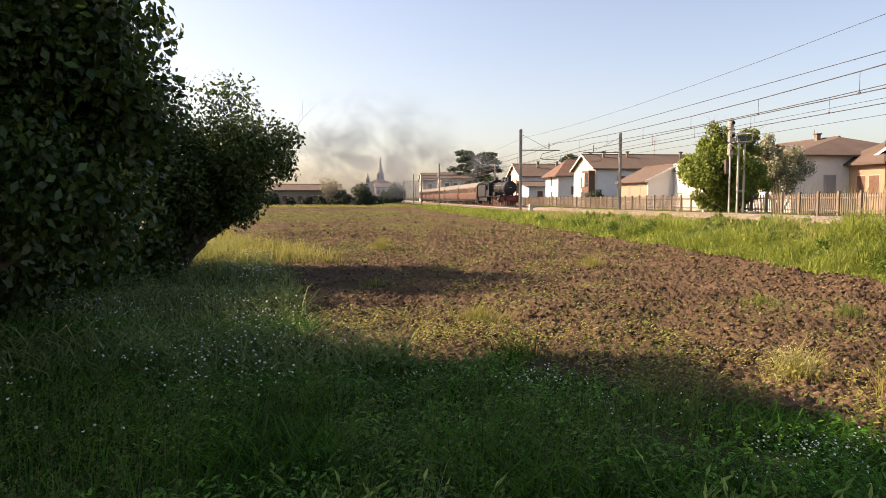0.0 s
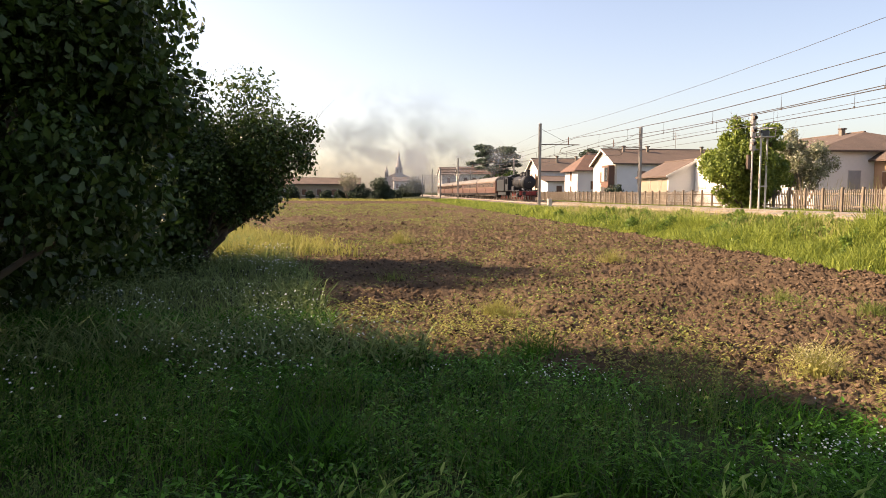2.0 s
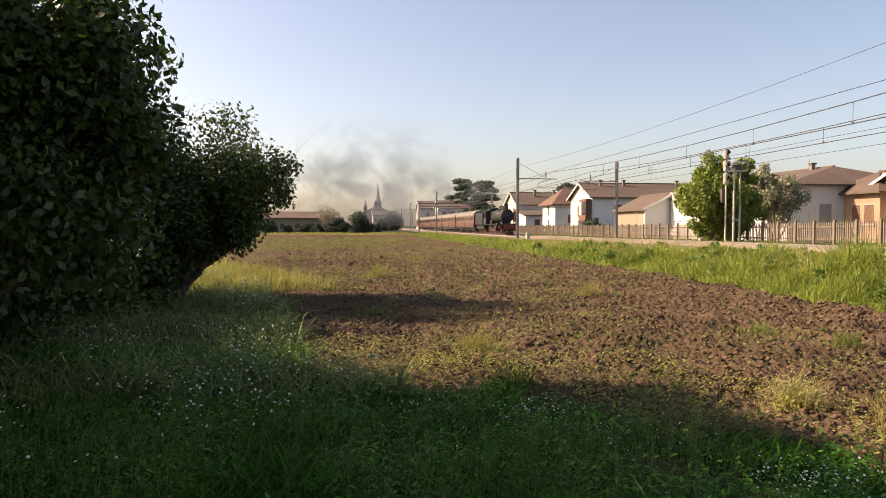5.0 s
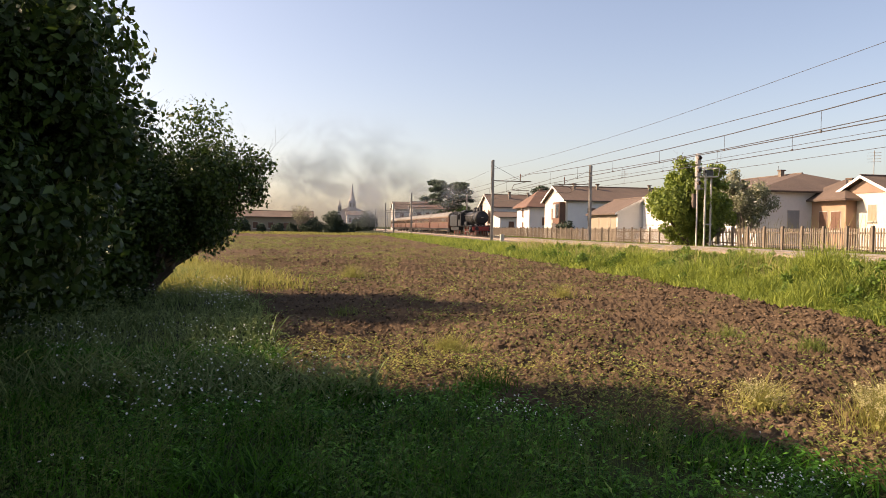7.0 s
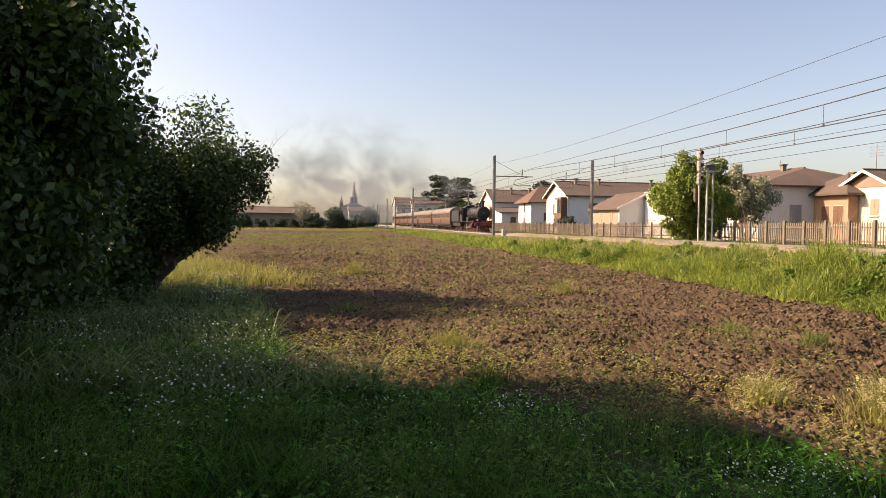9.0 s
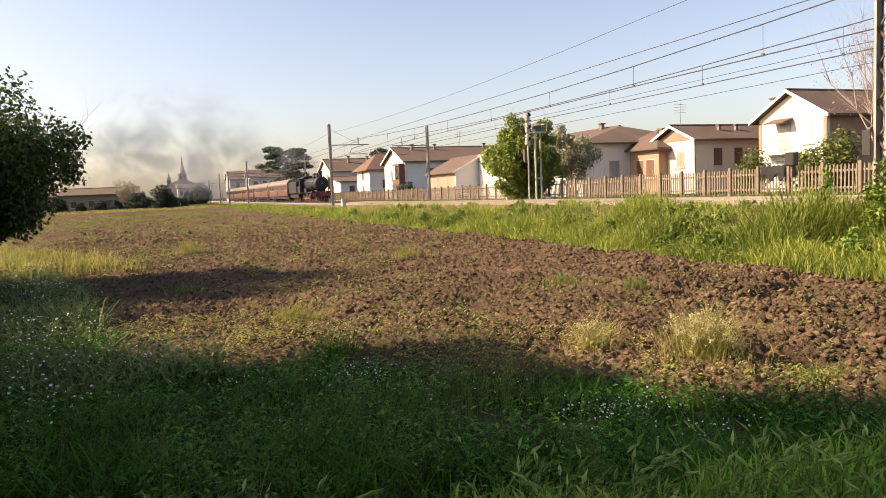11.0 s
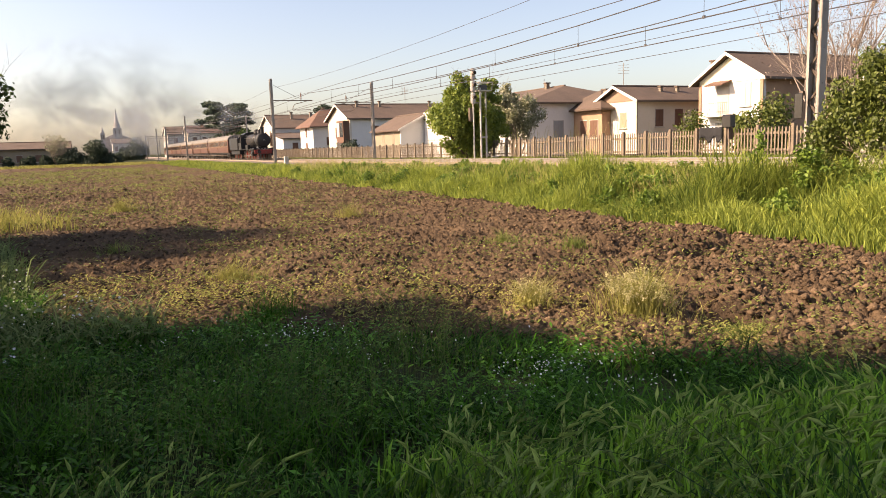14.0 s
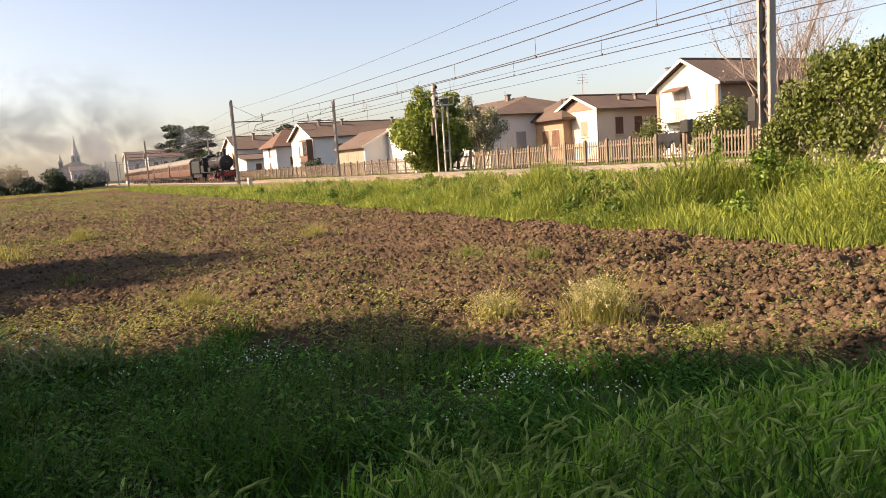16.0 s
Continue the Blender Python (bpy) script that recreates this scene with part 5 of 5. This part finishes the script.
def clods(n, seed, x0, x1, y0, depth, bias, big):
    """Loose lumps of earth lying on the ploughed field."""
    g = np.random.default_rng(seed)
    x, y = g.uniform(x0, x1, n), y0 + depth * g.random(n) ** bias
    k = in_field(x, y)
    x, y = x[k], y[k]
    n = len(x)
    z = ground_z(x, y)
    ico = np.array([(1, 0, 0), (-1, 0, 0), (0, 1, 0), (0, -1, 0), (0, 0, 1), (0, 0, -1)], float)
    tri = np.array([(0, 2, 4), (2, 1, 4), (1, 3, 4), (3, 0, 4), (2, 0, 5), (1, 2, 5), (3, 1, 5), (0, 3, 5)])
    r = big * (0.010 + 0.026 * g.random(n) ** 2.2) * lerp(x + 0.25 * (8 - y), [2, 5, 7.5], [1.0, 1.1, 1.5])
    a = g.uniform(0, 6.283, n)
    v = ico[None] * (1 + 0.3 * g.normal(size=(n, 6, 1))) * r[:, None, None] * np.array([1.2, 0.9, 0.75])
    ca, sa_ = np.cos(a)[:, None], np.sin(a)[:, None]
    v = np.stack([v[..., 0] * ca - v[..., 1] * sa_, v[..., 0] * sa_ + v[..., 1] * ca, v[..., 2]], -1)
    v += np.stack([x, y, z + r * 0.3], 1)[:, None]
    f = (tri[None] + (np.arange(n) * 6)[:, None, None]).reshape(-1, 3)
    tagged(raw("soil_clods", v.reshape(-1, 3), f, M_CLOD), "loose brown clods of ploughed earth", "soil", kind="stuff")


clods(60000, 301, -3.5, 9.3, 2.6, 32, 1.5, 1.0)
clods(9000, 303, -24, 9.4, 28, 95, 1.4, 2.4)

# grassy strip at the far end of the field
x, y = scatter(12000, -70, 9.5, 121, 137, lambda a, b: vnoise(a, b, 3.0, 31) > 0.3, 311)
blades("far_verge_grass", x, y, 0.45, 0.05, M_DRY, 312, 0.5, "sunlit yellow-green grass at the far end of the field")

# ---- steam train ----
TRAIN_Y = 90.0
RAIL_Z = float(z_track(97)) + 0.165


def wheel(parent, side, y, r, spokes, m):
    """A spoked wheel standing on the rail at one side of the frame."""
    x = side * 0.75
    bm = bmesh.new()
    n = 24
    ring = []
    for i in range(n):
        a = 2 * math.pi * i / n
        ring.append([bm.verts.new((x + dx, y + q * math.cos(a), r + q * math.sin(a))) for dx, q in ((-0.06, r), (0.06, r), (0.06, r * 0.84), (-0.06, r * 0.84))])
    for i in range(n):
        a, b = ring[i], ring[(i + 1) % n]
        for j in range(4):
            bm.faces.new((a[j], a[(j + 1) % 4], b[(j + 1) % 4], b[j]))
    w = part("wheel", bm, M_RAILTOP if spokes else M_DARKSTEEL, parent)
    bm = bmesh.new()
    for i in range(spokes or 6):
        a = 2 * math.pi * i / (spokes or 6)
        tube(bm, (x, y, r), (x, y + r * 0.86 * math.cos(a), r + r * 0.86 * math.sin(a)), 0.045, 0.03, n=5)
    tube(bm, (x - 0.09, y, r), (x + 0.09, y, r), r * 0.2, n=12)
    part("spokes", bm, m, w)


def build_locomotive():
    top = empty("steam_locomotive", NEAR_X, TRAIN_Y, RAIL_Z)
    part("frame", boxed(-0.6, 0.6, 0.6, 11.2, 0.7, 1.15, bevel=0.02), M_BLACK, top)
    part("footplate", boxed(-1.38, 1.38, 0.9, 11.0, 1.32, 1.40, bevel=0.01), M_BLACK, top)
    beam = part("buffer_beam", boxed(-1.35, 1.35, 0.48, 0.62, 0.78, 1.28, bevel=0.02), M_RED, top, "red buffer beam")
    for s in (-1, 1):
        bm = tubed((s * 0.87, 0.1, 1.03), (s * 0.87, 0.5, 1.03), 0.1, n=12)
        tube(bm, (s * 0.87, 0.0, 1.03), (s * 0.87, 0.08, 1.03), 0.23, n=16)
        part("buffer", bm, M_BLACK, beam)
        lamp = part("headlamp", tubed((s * 1.0, 0.35, 1.55), (s * 1.0, 0.62, 1.55), 0.14, n=14), M_BLACK, top)
        part("lens", tubed((s * 1.0, 0.32, 1.55), (s * 1.0, 0.35, 1.55), 0.11, n=14), M_PALE, lamp)
    part("coupling", tubed((0, 0.1, 0.95), (0, 0.5, 1.0), 0.05, n=8), M_DARKSTEEL, beam)
    part("boiler", tubed((0, 2.7, 2.45), (0, 8.6, 2.5), 0.78, 0.82, n=28), M_BLACK, top, smooth=True)
    for y in (3.6, 5.0, 6.4, 7.8):
        part("boiler_band", tubed((0, y, 2.47), (0, y + 0.07, 2.47), 0.82, n=28), M_DARKSTEEL, top)
    sb = part("smokebox", tubed((0, 1.25, 2.45), (0, 2.75, 2.45), 0.86, n=28), M_BLACK, top, smooth=True)
    bm = bmesh.new()
    for i in range(4):
        tube(bm, (0, 1.25 - 0.05 * i, 2.45), (0, 1.20 - 0.05 * i, 2.45), 0.76 - 0.14 * i, 0.70 - 0.16 * i, n=24)
    part("smokebox_door", bm, M_BLACK, sb)
    part("door_handle", tubed((-0.16, 1.0, 2.45), (0.16, 1.0, 2.45), 0.025, n=6), M_RAILTOP, sb)
    bm = tubed((0, 1.95, 3.2), (0, 1.95, 3.95), 0.21, 0.24, n=18)
    tube(bm, (0, 1.95, 3.9), (0, 1.95, 4.02), 0.29, n=18)
    part("chimney", bm, M_BLACK, top)
    for y, r, h in ((3.5, 0.32, 0.55), (5.2, 0.38, 0.62)):
        bm = tubed((0, y, 3.1), (0, y, 3.2 + h * 0.7), r, r, n=18)
        tube(bm, (0, y, 3.2 + h * 0.7), (0, y, 3.25 + h), r, r * 0.4, n=18)
        part("steam_dome", bm, M_BLACK, top, smooth=True)
    part("whistle", tubed((0.2, 7.9, 3.3), (0.2, 7.9, 3.6), 0.04, n=8), M_BRASS, top)
    for s in (-1, 1):
        part("handrail", tubed((s * 0.92, 1.6, 2.75), (s * 0.92, 8.5, 2.8), 0.02, n=6), M_RAILTOP, top)
        part("cylinder_block", tubed((s * 1.08, 1.9, 0.85), (s * 1.08, 3.0, 0.85), 0.32, n=16), M_BLACK, top)
        part("valve_chest", tubed((s * 1.08, 1.8, 1.3), (s * 1.08, 3.1, 1.3), 0.19, n=14), M_BLACK, top)
        part("coupling_rod", boxed(s * 0.9 - 0.03, s * 0.9 + 0.03, 4.3, 8.1, 0.52, 0.64, bevel=0.01), M_RAILTOP, top)
        part("connecting_rod", tubed((s * 0.98, 3.0, 0.85), (s * 0.98, 6.2, 0.6), 0.05, n=6), M_RAILTOP, top)
        part("tank_panel", boxed(s * 1.1 - 0.18, s * 1.1 + 0.18, 5.2, 6.6, 1.42, 1.95, bevel=0.06), M_BLACK, top)
        for y in (4.3, 6.2, 8.1):
            wheel(top, s, y, 0.75, 12, M_RED)
        for y in (1.5, 2.9):
            wheel(top, s, y, 0.42, 9, M_RED)
        # cab side: panel below, posts and upper band round an open window
        bm = boxed(s * 1.4 - 0.03, s * 1.4 + 0.03, 8.6, 10.6, 1.4, 2.25)
        box(bm, s * 1.4 - 0.03, s * 1.4 + 0.03, 8.6, 8.9, 2.25, 3.25)
        box(bm, s * 1.4 - 0.03, s * 1.4 + 0.03, 9.75, 10.0, 2.25, 3.25)
        box(bm, s * 1.4 - 0.03, s * 1.4 + 0.03, 8.6, 10.6, 3.05, 3.3)
        part("cab_side", bm, M_BLACK, top)
    bm = boxed(-1.37, -0.85, 8.58, 8.64, 1.4, 3.25)
    box(bm, 0.85, 1.37, 8.58, 8.64, 1.4, 3.25)
    box(bm, -0.85, 0.85, 8.58, 8.64, 3.2, 3.5)
    part("cab_front", bm, M_BLACK, top)
    arc = [(1.55 * math.sin(a), 2.35 + 1.3 * math.cos(a)) for a in np.linspace(-1.05, 1.05, 13)]
    arc += [(x * 0.96, z - 0.05) for x, z in arc[::-1]]
    part("cab_roof", poly_prism(bmesh.new(), arc, "y", 8.4, 11.3), M_BLACK, top)
    # tender
    tender = part("tender_body", boxed(-1.38, 1.38, 11.9, 18.0, 1.3, 2.95, bevel=0.08), M_BLACK, top)
    coal = bmesh.new()
    g = random.Random(4)
    for i in range(90):
        c = bmesh.ops.create_icosphere(coal, subdivisions=1, radius=g.uniform(0.12, 0.28))["verts"]
        bmesh.ops.translate(coal, verts=c, vec=(g.uniform(-1.05, 1.05), g.uniform(12.3, 17.5), g.uniform(2.9, 3.15)))
    part("coal", coal, M_BLACK, tender)
    part("tender_frame", boxed(-1.1, 1.1, 11.8, 18.3, 0.75, 1.25), M_BLACK, tender)
    for s in (-1, 1):
        for y in (12.9, 14.9, 16.9):
            wheel(top, s, y, 0.52, 9, M_RED)
        part("tender_step", boxed(s * 1.25 - 0.15, s * 1.25 + 0.15, 11.75, 11.95, 0.5, 0.55), M_DARKSTEEL, tender)
    tagged(top, "black steam locomotive with red wheels and tender", "locomotive")


build_locomotive()


def build_coach():
    L = 20.4
    top = empty("railway_coach", 0, 0, 0)
    arc = [(1.44 * math.sin(a), 2.75 + 0.85 * math.cos(a)) for a in np.linspace(-1.5, 1.5, 15)]
    part("body", boxed(-1.38, 1.38, 0.3, L - 0.3, 1.0, 2.85, bevel=0.03), M_MAROON, top)
    part("roof", poly_prism(bmesh.new(), arc, "y", 0.15, L - 0.15), M_COACHROOF, top)
    part("underframe", boxed(-1.2, 1.2, 0.2, L - 0.2, 0.78, 0.99), M_BLACK, top)
    for s in (-1, 1):
        for z0, z1 in ((1.83, 1.89), (2.74, 2.80)):
            part("trim_strip", boxed(s * 1.40 - 0.015, s * 1.40 + 0.015, 0.3, L - 0.3, z0, z1), M_IVORY, top)
        for k in range(16):
            y = 1.4 + 1.17 * k
            win = part("window", boxed(s * 1.392 - 0.02, s * 1.392 + 0.02, y - 0.36, y + 0.36, 1.93, 2.70), M_IVORY, top)
            part("pane", boxed(s * 1.405 - 0.015, s * 1.405 + 0.015, y - 0.29, y + 0.29, 1.99, 2.64), M_GLASS, win)
        for y in (0.75, 10.2, L - 0.75):
            d = part("door", boxed(s * 1.40 - 0.02, s * 1.40 + 0.02, y - 0.33, y + 0.33, 1.05, 1.80), M_MAROON, top)
            part("handle", tubed((s * 1.44, y + 0.25, 1.4), (s * 1.44, y + 0.25, 1.75), 0.018, n=6), M_BRASS, d)
        part("footboard", boxed(s * 1.3 - 0.15, s * 1.3 + 0.15, 0.5, L - 0.5, 0.62, 0.67), M_DARKSTEEL, top)
    for yb in (3.2, L - 3.2):
        bg = part("bogie", boxed(-0.95, 0.95, yb - 1.7, yb + 1.7, 0.42, 0.72, bevel=0.05), M_BLACK, top)
        for s in (-1, 1):
            for dy in (-1.15, 1.15):
                bm = tubed((s * 0.7, yb + dy, 0.48), (s * 0.82, yb + dy, 0.48), 0.48, n=20)
                part("bogie_wheel", bm, M_DARKSTEEL, bg)
    for k in range(5):
        part("roof_vent", tubed((0, 2.5 + 3.8 * k, 3.55), (0, 2.5 + 3.8 * k, 3.8), 0.14, n=10), M_COACHROOF, top)
    for y0, y1 in ((-0.1, 0.3), (L - 0.3, L + 0.1)):
        part("gangway", boxed(-0.55, 0.55, y0, y1, 1.0, 2.8), M_BLACK, top)
    return tagged(top, "brown passenger coach with cream windows and grey roof", "coach", "coaches of the train")


coach = build_coach()
coach.matrix_basis = pose(NEAR_X, TRAIN_Y + 18.9, RAIL_Z)
for k in range(1, 5):
    copy_thing(coach, pose(NEAR_X, TRAIN_Y + 18.9 + 20.8 * k, RAIL_Z))

# ---- smoke drifting back from the locomotive ----


def smoke_material():
    m = bpy.data.materials.new("coal_smoke")
    m.use_nodes = True
    nt = m.node_tree
    n, ln = nt.nodes, nt.links
    n.remove(n["Principled BSDF"])
    tex = n.new("ShaderNodeTexCoord")
    sep = n.new("ShaderNodeSeparateXYZ")
    ln.new(tex.outputs["Generated"], sep.inputs[0])
    geo = n.new("ShaderNodeNewGeometry")
    noise_a = n.new("ShaderNodeTexNoise")
    noise_a.inputs["Scale"].default_value, noise_a.inputs["Detail"].default_value = 0.09, 5
    noise_a.inputs["Distortion"].default_value = 0.6
    ln.new(geo.outputs["Position"], noise_a.inputs["Vector"])

    def ramp(src, stops):
        r = n.new("ShaderNodeValToRGB")
        r.color_ramp.interpolation = "EASE"
        while len(r.color_ramp.elements) < len(stops):
            r.color_ramp.elements.new(0.5)
        for e, (p, v) in zip(r.color_ramp.elements, stops):
            e.position, e.color = p, (v, v, v, 1)
        ln.new(src, r.inputs[0])
        return r.outputs[0]

    def times(a, b):
        q = n.new("ShaderNodeMath")
        q.operation = "MULTIPLY"
        ln.new(a, q.inputs[0])
        if isinstance(b, float):
            q.inputs[1].default_value = b
        else:
            ln.new(b, q.inputs[1])
        return q.outputs[0]
    along = ramp(sep.outputs[0], [(0.0, 0.0), (0.35, 0.25), (0.65, 0.9), (0.85, 0.75), (1.0, 0.0)])
    up = ramp(sep.outputs[2], [(0.0, 0.35), (0.2, 0.7), (0.42, 1.0), (0.65, 0.3), (1.0, 0.0)])
    puff = ramp(noise_a.outputs[0], [(0.40, 0.04), (0.66, 1.0)])
    alpha = times(times(times(along, up), puff), 0.62)
    dif, trn, mix, clear, out = n.new("ShaderNodeBsdfDiffuse"), n.new("ShaderNodeBsdfTranslucent"), n.new("ShaderNodeMixShader"), n.new("ShaderNodeBsdfTransparent"), n.new("ShaderNodeMixShader")
    for q in (dif, trn):
        q.inputs[0].default_value = (0.23, 0.26, 0.31, 1)
    mix.inputs[0].default_value = 0.5
    ln.new(dif.outputs[0], mix.inputs[1]), ln.new(trn.outputs[0], mix.inputs[2])
    ln.new(alpha, out.inputs[0])
    ln.new(clear.outputs[0], out.inputs[1]), ln.new(mix.outputs[0], out.inputs[2])
    ln.new(out.outputs[0], n["Material Output"].inputs[0])
    return m


def build_smoke():
    top = empty("smoke_plume", 0, 0, 0)
    m = smoke_material()
    for k, (y, a0, a1, e1) in enumerate(((150, 4.0, 12.6, 4.6), (186, -5.0, 9.5, 6.5), (205, -8.0, 8.5, 7.5), (226, -10.0, 7.5, 8.5), (250, -13.0, 7.0, 9.5))):
        x0, x1, z1 = y * math.tan(radians(a0)), y * math.tan(radians(a1)), 1.6 + y * math.tan(radians(e1))
        z0 = 5.0 if y < 180 else 1.5
        verts, faces = [], []
        nu, nv = 36, 14
        for j in range(nv):
            for i in range(nu):
                u, v = i / (nu - 1), j / (nv - 1)
                d = 4 * math.sin(6 * u + 3 * v + k * 1.7) + 3 * math.sin(5 * v + k)
                verts.append((x0 + (x1 - x0) * u, y + d, z0 + v * (z1 - z0)))
        for j in range(nv - 1):
            for i in range(nu - 1):
                a = j * nu + i
                faces.append((a, a + 1, a + nu + 1, a + nu))
        raw("smoke_veil", verts, faces, m, top, smooth=True)
    tagged(top, "grey coal smoke drifting back over the train", "smoke", kind="stuff")


build_smoke()
